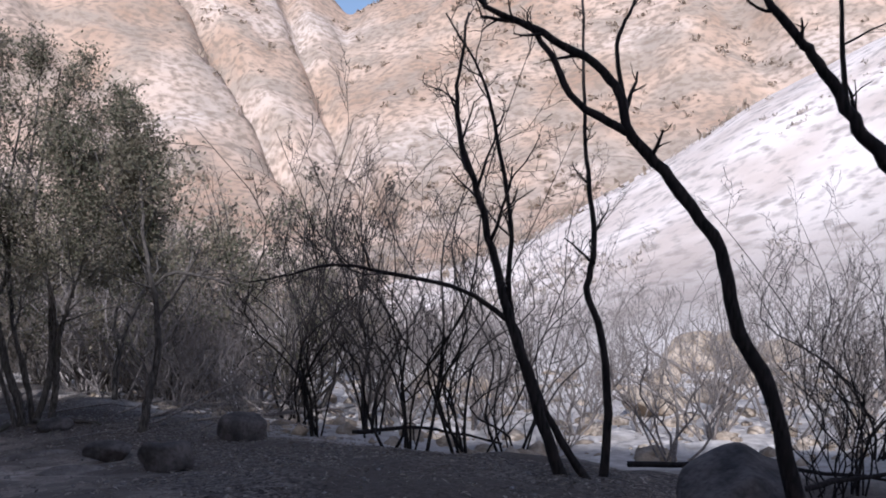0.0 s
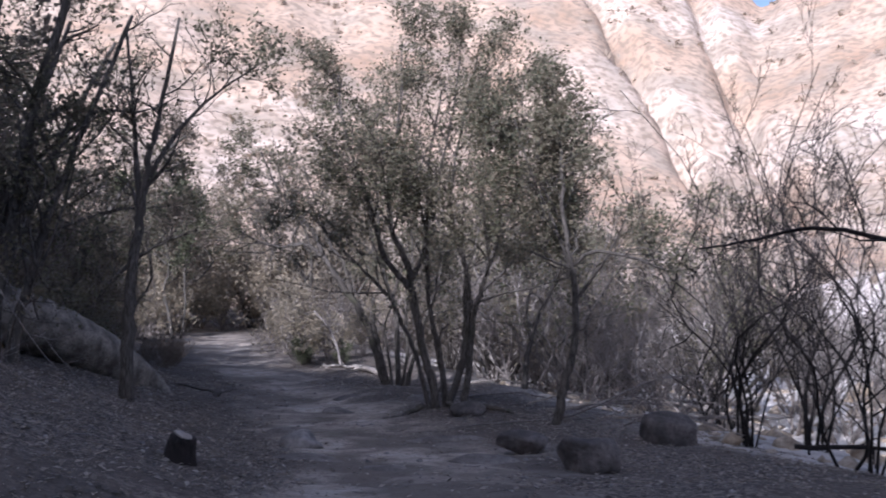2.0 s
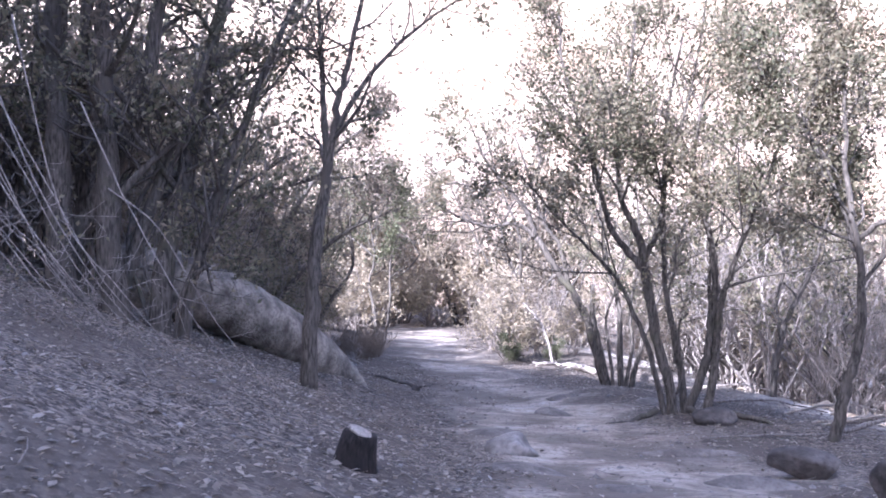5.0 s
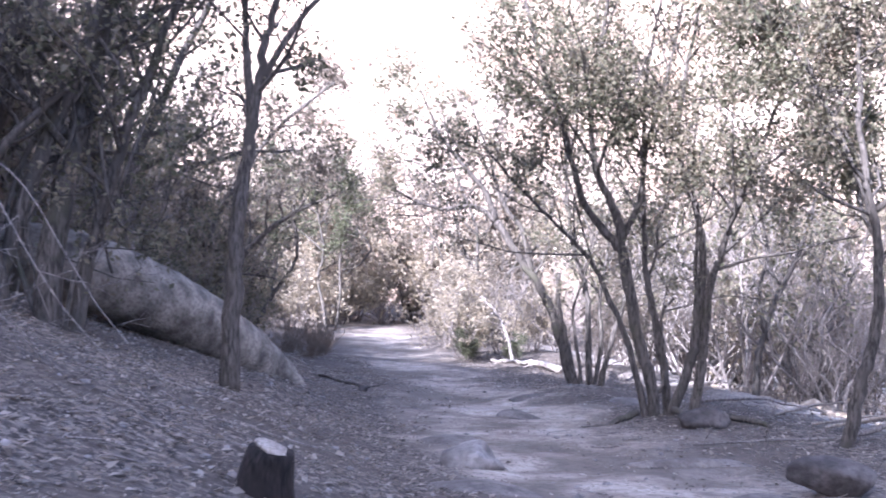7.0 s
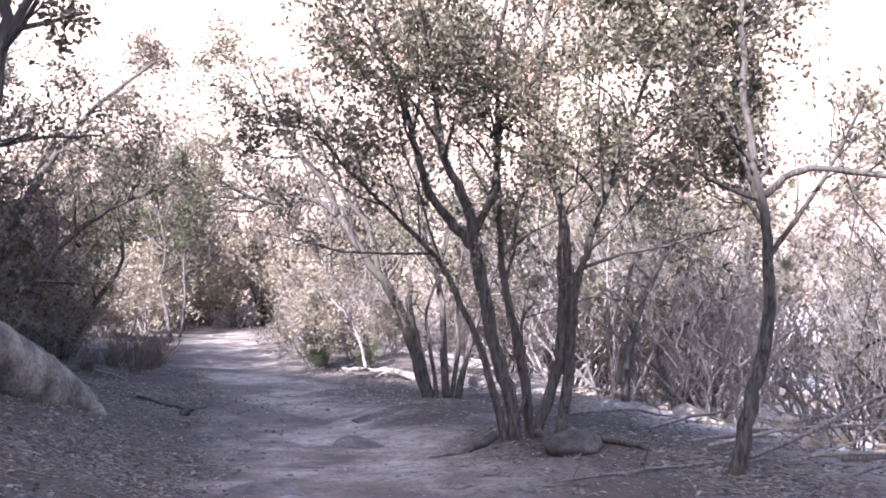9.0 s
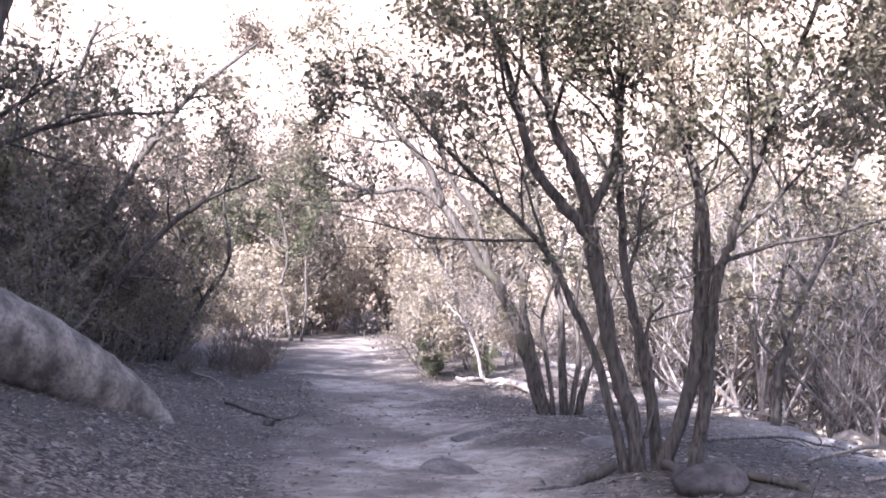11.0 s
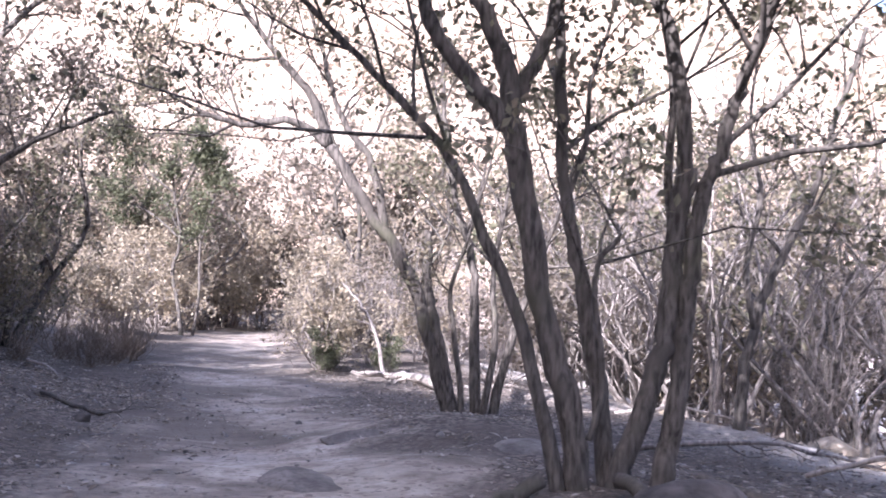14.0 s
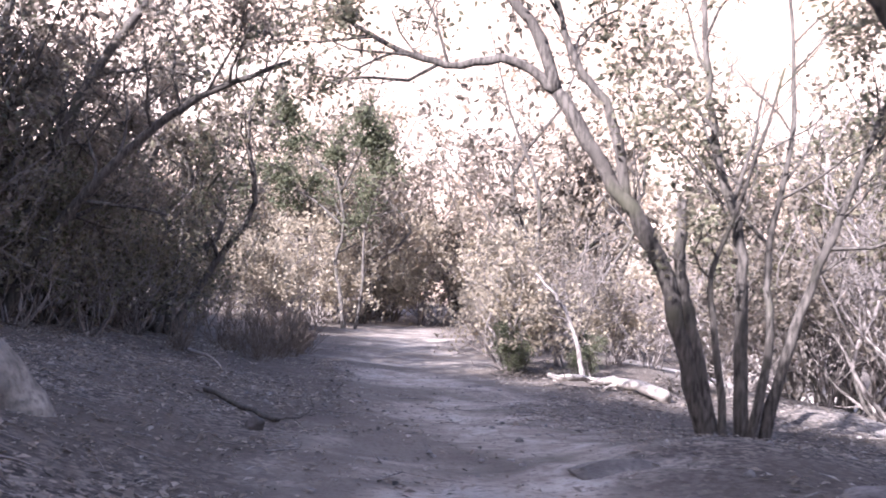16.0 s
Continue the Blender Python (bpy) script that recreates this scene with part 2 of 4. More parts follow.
    fine = 0.06 * rough(x, y, 1.6, 51, 3) + lumpy - rut + 0.022 * (1 - 0.5 * trail) * rough(x, y, 0.45, 57, 2)
    z = z + fine * (1 - step(60, 120, r)) + 0.10 * wash * rough(x, y, 1.1, 61, 3)
    return z, trail, wash, step(40, 75, r) * (hill > 0.3), near_hill >= far_hill


def floor_at(x, y):
    return float(land(np.array([x]), np.array([y]))[0][0])


# ---- building helpers ----
def mesh_from(name, verts, faces, mat, smooth=True):
    """verts: an (n, 3) array; faces: a list of arrays of equal-sided faces."""
    me = bpy.data.meshes.new(name)
    faces = [np.asarray(f) for f in faces if len(f)]
    me.vertices.add(len(verts))
    me.vertices.foreach_set("co", np.asarray(verts, np.float32).ravel())
    flat = np.concatenate([f.ravel() for f in faces]).astype(np.int32)
    sizes = np.concatenate([np.full(len(f), f.shape[1]) for f in faces])
    me.loops.add(len(flat))
    me.loops.foreach_set("vertex_index", flat)
    me.polygons.add(len(sizes))
    me.polygons.foreach_set("loop_start", np.concatenate([[0], np.cumsum(sizes)[:-1]]).astype(np.int32))
    me.polygons.foreach_set("use_smooth", np.full(len(sizes), smooth))
    me.materials.append(mat)
    me.update(calc_edges=True)
    return me


def part(name, me, parent, label="", kind=""):
    ob = new(name, me)
    ob.parent = parent
    return tagged(ob, label, kind=kind)


def thing(name, base, label, category, group="", kind=""):
    ob = new(name)
    ob.location = base
    ob.empty_display_size = 0.2
    return tagged(ob, label, category, group, kind)


def curve(points, per=4):
    """A smooth line through the points."""
    p = np.asarray(points, float)
    if len(p) < 3:
        return np.array([p[0] + (p[-1] - p[0]) * k for k in np.linspace(0, 1, per + 1)])
    q = np.vstack([2 * p[0] - p[1], p, 2 * p[-1] - p[-2]])
    out = []
    for i in range(1, len(q) - 2):
        a, b, c, d = q[i - 1], q[i], q[i + 1], q[i + 2]
        for k in np.arange(per) / per:
            out.append(0.5 * (2 * b + (c - a) * k + (2 * a - 5 * b + 4 * c - d) * k * k + (3 * b - a - 3 * c + d) * k ** 3))
    return np.array(out + [p[-1]])


class Wood:
    """Gathers tapered round limbs into one mesh."""

    def __init__(self):
        self.v, self.f, self.caps, self.n = [], [], [], 0

    def limb(self, line, r0, r1, sides=8, knots=0.0, rng=None, flare=0.0, power=1.0):
        line = np.asarray(line, float)
        m = len(line)
        tang = np.gradient(line, axis=0)
        tang /= np.linalg.norm(tang, axis=1)[:, None] + 1e-9
        ref = np.array([1.0, 0.13, 0.05]) if abs(tang[0, 0]) < 0.8 else np.array([0.0, 1.0, 0.1])
        a = np.cross(tang, ref)
        a /= np.linalg.norm(a, axis=1)[:, None] + 1e-9
        b = np.cross(tang, a)
        k = np.linspace(0, 1, m)
        r = r0 + (r1 - r0) * k ** power
        if flare:
            r = r * (1 + flare * np.exp(-k * m / 2.0))
        ang = np.arange(sides) * 2 * np.pi / sides
        rad = np.repeat(r[:, None], sides, 1)
        if knots and rng is not None:
            rad = rad * (1 + knots * rng.normal(size=(m, sides))) * (1 + knots * rng.normal(size=(m, 1)))
        ring = line[:, None, :] + rad[..., None] * (np.cos(ang)[None, :, None] * a[:, None, :] + np.sin(ang)[None, :, None] * b[:, None, :])
        i, j = np.meshgrid(np.arange(m - 1), np.arange(sides), indexing="ij")
        j2 = (j + 1) % sides
        quad = np.stack([i * sides + j, i * sides + j2, (i + 1) * sides + j2, (i + 1) * sides + j], -1).reshape(-1, 4) + self.n
        self.v.append(ring.reshape(-1, 3))
        self.f.append(quad)
        if sides > 4:
            self.caps.append(np.arange(sides)[::-1] + self.n)
            self.caps.append(np.arange(sides) + self.n + (m - 1) * sides)
        self.n += m * sides

    def mesh(self, name, mat, base=(0, 0, 0)):
        caps = {}
        for c in self.caps:
            caps.setdefault(len(c), []).append(c)
        return mesh_from(name, np.vstack(self.v) - np.asarray(base, float), [np.vstack(self.f)] + [np.array(c) for c in caps.values()], mat)


def unit(v):
    return v / (np.linalg.norm(v) + 1e-9)


def sprout(wood, line, r0, r1, rng, level, depth, tips, count, reach, lift=0.25, start=0.3, spread=0.9, sides=4):
    """Side shoots of a limb, and theirs in turn; gathers the places of the twigs' ends."""
    m = len(line)
    for c in range(count):
        k = start + (1 - start) * (c + rng.random()) / count
        i = min(int(k * (m - 1)), m - 2)
        at = line[i] + (line[i + 1] - line[i]) * (k * (m - 1) - i)
        along_it = unit(line[i + 1] - line[i])
        side = rng.normal(size=3)
        side = unit(side - along_it * (side @ along_it))
        way = unit(along_it * (1 - 0.45 * spread) + side * spread + np.array([0, 0, lift]))
        size = reach * (1.15 - 0.6 * k) * rng.uniform(0.6, 1.25)
        steps = 4 if level < depth else 2
        pts, d = [at], way
        for s in range(steps):
            d = unit(d + rng.normal(size=3) * 0.2 + np.array([0, 0, lift * 0.35]))
            pts.append(pts[-1] + d * size / steps)
        pts = np.array(pts)
        ra = max((r0 + (r1 - r0) * k) * 0.55, 0.0045)
        wood.limb(pts, ra, max(ra * 0.35, 0.003), max(3, sides - level + 1))
        tips.append(pts[-1])
        tips.append(pts[-2])
        if level < depth:
            sprout(wood, pts, ra, ra * 0.4, rng, level + 1, depth, tips, max(3, int(count * 0.65)), size * 0.55, lift, 0.25, spread, sides)


def leaves(tips, rng, each, size, cloud=0.22, curl=0.35, gap=0.26):
    """Small pointed leaves about the twigs' ends: four-cornered blades, folded along the middle."""
    tips = np.asarray(tips)
    clump = rough(tips[:, 0] + 0.37 * tips[:, 2], tips[:, 1] - 0.61 * tips[:, 2], 0.55, 91, 2) + 0.5 * rng.random(len(tips))
    tips = tips[clump > gap]
    c = np.repeat(tips, each, 0) + rng.normal(size=(len(tips) * each, 3)) * np.repeat(cloud * rng.uniform(0.25, 1.1, (len(tips), 1)), each, 0)
    n = len(c)
    a = rng.normal(size=(n, 3))
    a /= np.linalg.norm(a, axis=1)[:, None]
    b = np.cross(a, rng.normal(size=(n, 3)))
    b /= np.linalg.norm(b, axis=1)[:, None] + 1e-9
    d = np.cross(a, b)
    s = size * rng.uniform(0.6, 1.3, size=(n, 1))
    v = np.stack([c - a * s * 0.5, c + b * s * 0.28 + d * s * curl * 0.3, c + a * s * 0.5, c - b * s * 0.28 + d * s * curl * 0.3], 1).reshape(-1, 3)
    q = np.arange(n)[:, None] * 4
    return v, np.concatenate([q + np.array([[0, 1, 2]]), q + np.array([[0, 2, 3]])])


def tree(name, base, label, limbs, rng, crown=None, bark=BARK, shoots=6, depth=3, reach=1.2, each=6, size=0.08, cloud=0.2, lift=0.2, group="", start=0.4):
    """limbs: (part name, line, thick at foot, thick at end, side shoots or None)."""
    t = thing(name, base, label, "tree", group)
    tips, twigs = [], Wood()
    for kind, line, r0, r1, n in limbs:
        w, s = Wood(), curve(line, 5)
        s[1:-1] += rng.normal(size=(len(s) - 2, 3)) * r0 * 0.14
        w.limb(s, r0, r1, 10, 0.035, rng, 0.2 if kind == "trunk" else 0.0)
        part(kind, w.mesh(kind, bark, base), t)
        if n != 0:
            sprout(twigs, s, r0, r1, rng, 1, depth, tips, n or shoots, reach, lift, start)
    if twigs.n:
        part("branchwork", twigs.mesh("branchwork", bark, base), t, kind="stuff")
    if crown and tips:
        v, f = leaves(tips, rng, each, size, cloud)
        part("crown", mesh_from("crown", v - np.asarray(base, float), [f], crown, False), t, "small leathery leaves", "stuff")
    return t


def shrub(name, rng, label, category, high, wide, stems, twig, leaf=None, each=8, size=0.06, cloud=0.15, depth=3, shoots=6, thick=0.03, lift=0.25, reach=0.5, part_name="foliage", start=0.2):
    """A many-stemmed bush at the origin."""
    t = thing(name, (0, 0, 0), label, category)
    tips, w = [], Wood()
    for s in range(stems):
        a, tilt = 2 * math.pi * (s + rng.random()) / stems, rng.uniform(0.1, 1.0)
        top = np.array([math.cos(a) * wide * tilt, math.sin(a) * wide * tilt, high * rng.uniform(0.45, 1.0)]) + rng.normal(size=3) * 0.1 * high * np.array([1, 1, 0])
        foot = np.array([math.cos(a), math.sin(a), 0]) * 0.15 * wide * rng.random() - np.array([0, 0, 0.1])
        bend = np.array([1, 1, 0.2]) * 0.055 * high
        mids = [foot + (top - foot) * k + rng.normal(size=3) * bend * (0.5 + k) for k in (0.22, 0.45, 0.7)]
        line = curve([foot, *mids, top], 3)
        stem = Wood()
        stem.limb(line, thick * rng.uniform(0.6, 1.1), 0.005, 6)
        part("stem", stem.mesh("stem", twig), t)
        sprout(w, line, thick, 0.006, rng, 1, depth, tips, shoots, high * reach, lift, start)
    part("branchwork", w.mesh("branchwork", twig), t, kind="stuff")
    if leaf:
        v, f = leaves(tips, rng, each, size, cloud)
        part(part_name, mesh_from(part_name, v, [f], leaf, False), t, kind="stuff")
    return t


def boulder(name, at, size, mat, label, seed, sink=0.25, turn=0.0, category="rock", chip=0.22):
    bm = bmesh.new()
    bmesh.ops.create_icosphere(bm, subdivisions=4, radius=1.0)
    shift = Vector((seed * 3.7, seed * 1.3, seed * 2.1))
    g = np.random.default_rng(seed)
    cuts = [(Vector(unit(g.normal(size=3))), g.uniform(0.5, 0.85)) for _ in range(11)]
    for v in bm.verts:
        p = v.co.copy()
        for way, limit in cuts:
            over = p.dot(way) - limit
            if over > 0:
                p -= way * over * 0.9
        k = 1.15 + chip * noise.noise(p * 1.1 + shift) + 0.09 * noise.noise(p * 3.5 + shift) + 0.04 * noise.noise(p * 9 + shift) + 0.02 * noise.noise(p * 23 + shift)
        v.co = Vector((p.x * size[0], p.y * size[1], p.z * size[2])) * 0.5 * k
    bmesh.ops.smooth_vert(bm, verts=bm.verts, factor=0.4, use_axis_x=True, use_axis_y=True, use_axis_z=True)
    me = bpy.data.meshes.new(name)
    bm.to_mesh(me)
    bm.free()
    me.shade_smooth()
    me.materials.append(mat)
    ob = new(name, me)
    ob.matrix_world = pose(at[0], at[1], floor_at(at[0], at[1]) + size[2] * (0.5 - sink), 0, 0, turn)
    return tagged(ob, label, category)


# ---- ground: one sheet, fine about the trail and coarse far away ----
def make_ground():
    k = 430
    s = np.sinh(np.linspace(-1, 1, k) * 5.7) * 4.0
    gx, gy = np.meshgrid(s - 7.0, s + 16.0, indexing="ij")
    x, y = gx.ravel(), gy.ravel()
    z, trail, wash, hill, near_one = land(x, y)
    i, j = np.meshgrid(np.arange(k - 1), np.arange(k - 1), indexing="ij")
    q = np.stack([i * k + j, (i + 1) * k + j, (i + 1) * k + j + 1, i * k + j + 1], -1).reshape(-1, 4)
    me = mesh_from("ground", np.stack([x, y, z], 1), [q], GROUND)
    for name, values in (("trail", trail), ("wash", wash), ("hill", hill), ("ash", near_one * 1.0)):
        me.attributes.new(name, "FLOAT", "POINT").data.foreach_set("value", np.asarray(values, np.float32))
    return tagged(new("ground", me), "pale dusty trail between burnt canyon banks", "ground", kind="structure")


make_ground()


# ---- trees beside the trail ----
rng = np.random.default_rng(7)
tree("oak_tree", (-8.3, 19.85, floor_at(-8.3, 19.85)), "many-stemmed grey-barked oak on a low mound beside the trail", [
    ("trunk", [(-8.4, 19.74, -2.75), (-8.5, 19.69, -1.99), (-8.66, 19.61, -1.41), (-8.79, 19.54, -0.71), (-8.88, 19.49, -0.21)], 0.0798, 0.078, 0),
    ("limb", [(-8.88, 19.49, -0.25), (-9.15, 19.35, 0.07), (-9.37, 19.24, 0.43), (-9.49, 19.18, 0.89), (-9.7, 19.1, 1.6), (-10.1, 19.0, 2.8), (-10.3, 19.1, 3.8)], 0.063, 0.015, 11),
    ("limb", [(-8.88, 19.49, -0.25), (-8.93, 19.46, 0.16), (-9.09, 19.38, 0.57), (-9.23, 19.31, 0.9), (-9.4, 19.5, 1.8), (-9.3, 19.8, 3.3), (-9.4, 20.0, 4.5)], 0.0714, 0.015, 12),
    ("limb", [(-8.87, 19.49, -0.05), (-8.71, 19.57, 0.31), (-8.64, 19.6, 0.71), (-8.59, 19.62, 1.25), (-8.3, 19.9, 2.8), (-8.2, 20.1, 4.2)], 0.0504, 0.015, 11),
    ("trunk", [(-8.29, 19.95, -2.7), (-8.41, 19.9, -1.82), (-8.52, 19.85, -1.16), (-8.63, 19.8, -0.54), (-8.75, 19.9, 0.6), (-8.85, 20.2, 2.2), (-8.7, 20.4, 3.6)], 0.063, 0.02, 9),
    ("trunk", [(-8.5, 19.69, -2.7), (-8.77, 19.55, -1.58), (-9.02, 19.43, -0.93), (-9.27, 19.3, -0.39), (-9.6, 19.13, -0.01), (-10.1, 18.96, 0.5), (-10.7, 18.7, 1.2)], 0.0462, 0.015, 8),
    ("trunk", [(-7.98, 19.97, -2.75), (-7.95, 19.99, -2.3), (-7.88, 20.03, -1.7), (-7.87, 20.04, -1.32), (-7.84, 20.04, -1.0), (-7.8, 20.07, -0.61), (-7.72, 20.12, -0.35), (-7.62, 20.17, 0.05), (-7.5, 20.17, 0.4), (-7.38, 20.22, 0.8), (-7.1, 20.3, 1.6), (-6.8, 20.5, 2.8), (-6.5, 20.8, 4.0)], 0.0756, 0.015, 13),
    ("trunk", [(-8.27, 19.81, -2.75), (-8.19, 19.85, -2.36), (-8.08, 19.94, -1.97), (-7.99, 20.0, -1.58), (-7.97, 20.02, -1.2), (-7.95, 20.03, -0.88), (-7.9, 20.03, -0.45)], 0.0714, 0.07, 0),
    ("limb", [(-7.92, 20.03, -0.55), (-7.91, 19.97, -0.12), (-8.0, 19.92, 0.36), (-8.17, 19.84, 0.85), (-8.2, 19.79, 1.8), (-8.0, 20.0, 3.3), (-7.8, 20.2, 4.6)], 0.0571, 0.015, 12),
    ("limb", [(-7.96, 20.02, -0.95), (-8.03, 20.1, -0.55), (-8.05, 20.15, 0.05), (-8.15, 20.2, 0.9), (-8.1, 20.4, 2.2)], 0.0353, 0.012, 8),
    ("limb", [(-8.38, 19.74, -2.2), (-8.32, 19.78, -1.89), (-8.34, 19.77, -1.6), (-8.38, 19.75, -1.28), (-8.36, 19.76, -1.06), (-8.24, 19.82, -0.89)], 0.0218, 0.016, 4),
], rng, OAK, each=11, size=0.068, reach=2.3, cloud=0.17, start=0.45, lift=0.2)

tree("leaning_tree", (-11.8, 24.85, floor_at(-11.8, 24.85)), "slender grey tree leaning over the trail in a clump", [
    ("trunk", [(-11.91, 24.78, -3.2), (-12.17, 24.63, -2.19), (-12.4, 24.49, -1.41), (-12.74, 24.3, -0.8), (-13.04, 24.13, -0.29), (-13.33, 23.96, 0.19)], 0.095, 0.065, 0),
    ("limb", [(-13.33, 23.96, 0.19), (-13.71, 23.75, 0.47), (-14.28, 23.42, 0.42), (-14.87, 23.09, 0.63), (-15.4, 22.85, 1.0)], 0.06, 0.015, 10),
    ("limb", [(-13.33, 23.96, 0.19), (-13.53, 23.85, 0.78), (-13.92, 23.63, 1.28), (-14.34, 23.39, 1.9), (-14.7, 23.2, 2.8)], 0.07, 0.015, 10),
    ("limb", [(-12.68, 24.34, -0.95), (-12.86, 24.23, -0.01), (-13.19, 24.04, 0.5), (-13.4, 23.86, 1.3), (-13.7, 23.59, 2.4)], 0.06, 0.015, 9),
    ("trunk", [(-11.85, 24.81, -3.2), (-12.1, 24.66, -2.05), (-12.23, 24.59, -1.4), (-12.24, 24.59, -0.8)], 0.07, 0.05, 0),
    ("trunk", [(-11.65, 24.92, -3.2), (-11.7, 24.89, -2.03), (-11.76, 24.86, -1.17), (-11.99, 24.73, -0.26), (-12.11, 24.66, 0.59), (-12.2, 24.58, 2.0)], 0.07, 0.02, 8),
    ("trunk", [(-11.51, 25.01, -3.2), (-11.31, 25.12, -2.14), (-11.11, 25.23, -1.4), (-10.85, 25.38, -0.5), (-10.5, 25.5, 0.6)], 0.06, 0.02, 8),
    ("trunk", [(-11.6, 24.9, -3.2), (-11.45, 24.95, -2.2), (-11.5, 24.95, -1.2), (-11.35, 25.0, 0.0), (-11.5, 25.0, 1.6)], 0.05, 0.015, 7),
    ("trunk", [(-11.75, 24.8, -3.2), (-11.9, 24.75, -2.1), (-11.95, 24.7, -1.5), (-11.6, 24.6, -0.6), (-11.3, 24.5, 0.4)], 0.04, 0.012, 7),
], rng, OAK, each=9, size=0.072, reach=1.6, cloud=0.16, start=0.45)

tree("slim_tree", (-5.77, 18.75, floor_at(-5.77, 18.75)), "slim dark-barked young tree at the edge of the wash", [
    ("trunk", [(-5.8, 18.69, -2.8), (-5.65, 18.76, -1.76), (-5.51, 18.84, -1.1), (-5.5, 18.86, -0.27), (-5.61, 18.83, 0.4), (-5.72, 18.79, 1.23), (-5.78, 18.78, 2.23), (-5.84, 18.77, 3.2)], 0.085, 0.015, 13),
    ("limb", [(-5.55, 18.85, 0.1), (-5.85, 18.7, 1.0), (-6.2, 18.55, 1.8), (-6.5, 18.4, 2.8)], 0.028, 0.01, 11),
    ("limb", [(-5.6, 18.85, 0.6), (-6.0, 19.2, 1.3), (-6.5, 19.5, 1.9), (-6.9, 19.6, 2.4)], 0.026, 0.01, 10),
    ("limb", [(-5.55, 18.85, 0.3), (-5.2, 18.8, 0.55), (-4.6, 18.6, 0.5), (-3.9, 18.4, 0.3)], 0.04, 0.02, 5),
], rng, OAK, each=13, size=0.07, reach=1.6, cloud=0.16, start=0.42, lift=0.1)

tree("slim_tree", (-8.66, 25.86, floor_at(-8.66, 25.86)), "slim brown tree leaning out of the brush above the wash", [
    ("trunk", [(-8.66, 25.86, -3.3), (-8.63, 25.88, -2.32), (-8.54, 25.93, -1.82), (-8.38, 26.03, -1.19), (-8.04, 26.22, -0.36), (-7.8, 26.36, 0.59), (-7.5, 26.5, 1.8)], 0.075, 0.03, 7),
    ("limb", [(-8.54, 25.93, -1.82), (-8.65, 25.87, -1.08), (-8.53, 25.94, -0.26), (-8.67, 25.86, 0.54), (-8.6, 25.9, 1.6)], 0.045, 0.015, 7),
], rng, OAK, each=9, size=0.08, reach=1.3, cloud=0.17, start=0.4)

tree("bank_tree", (-11.68, 14.84, floor_at(-11.68, 14.84)), "thin upright tree on the bank in front of the fallen log", [
    ("trunk", [(-11.7, 14.84, -1.95), (-11.67, 14.86, -0.56), (-11.64, 14.89, 0.15), (-11.58, 14.95, 0.86), (-11.51, 15.0, 1.44), (-11.45, 15.05, 2.01), (-11.33, 15.13, 2.66), (-11.1, 15.3, 4.2)], 0.11, 0.025, 8),
    ("limb", [(-11.54, 14.97, 1.18), (-11.63, 14.93, 1.88), (-11.66, 14.93, 2.52), (-11.8, 14.88, 4.0)], 0.06, 0.02, 8),
    ("limb", [(-11.5, 15.0, 1.5), (-11.2, 15.3, 2.3), (-10.8, 15.8, 3.0), (-10.2, 16.3, 3.6)], 0.045, 0.012, 9),
], rng, OAK, each=6, size=0.085, reach=1.6, cloud=0.15, start=0.45)

tree("green_tree", (-31.3, 41.5, floor_at(-31.3, 41.5)), "young tree with fresh green leaves where the trail bends", [
    ("trunk", [(-31.2, 41.4, -4.8), (-31.5, 41.4, -3.4), (-31.8, 41.4, -2.2), (-31.6, 41.5, -1.0), (-31.9, 41.5, 0.4), (-32.2, 41.4, 2.2)], 0.09, 0.03, 9),
    ("trunk", [(-31.0, 41.6, -4.8), (-30.8, 41.7, -3.0), (-30.9, 41.8, -1.2), (-30.4, 41.8, 0.4), (-30.3, 41.9, 1.6)], 0.06, 0.02, 7),
    ("limb", [(-31.6, 41.5, -1.0), (-32.6, 41.2, -0.2), (-33.6, 41.0, 0.2), (-34.8, 40.6, 0.2)], 0.05, 0.02, 8),
    ("limb", [(-31.8, 41.5, 0.2), (-31.0, 41.4, 1.4), (-30.5, 41.3, 2.4)], 0.045, 0.02, 8),
    ("limb", [(-31.9, 41.5, 0.6), (-33.0, 41.3, 1.4), (-33.8, 41.0, 2.6)], 0.045, 0.02, 8),
], rng, GREEN, each=9, size=0.15, reach=1.5, cloud=0.26, start=0.4, lift=0.1)

# ---- burnt trees on the wash side ----
tree("burnt_tree", (1.5, 11.68, floor_at(1.5, 11.68)), "charred black leafless tree with an arching branch", [
    ("trunk", [(1.44, 11.67, -1.9), (1.01, 11.69, -0.59), (0.74, 11.7, 0.27), (0.51, 11.72, 1.13), (0.35, 11.73, 1.8), (0.15, 11.74, 2.46), (0.11, 11.75, 3.05), (0.25, 11.76, 3.9)], 0.075, 0.014, 9),
    ("trunk", [(1.77, 11.72, -1.8), (1.24, 11.73, -0.98), (0.91, 11.75, -0.19), (0.71, 11.76, 0.6), (0.74, 11.77, 1.4), (0.58, 11.79, 2.46), (0.38, 11.8, 3.19), (-0.02, 11.8, 3.9)], 0.052, 0.011, 9),
    ("limb", [(0.74, 11.7, 0.27), (0.18, 11.7, 0.64), (-0.68, 11.7, 0.84), (-1.34, 11.7, 0.94), (-1.94, 11.69, 0.81), (-2.34, 11.68, 0.74)], 0.034, 0.008, 9),
], rng, None, BURNT, depth=3, reach=0.9)
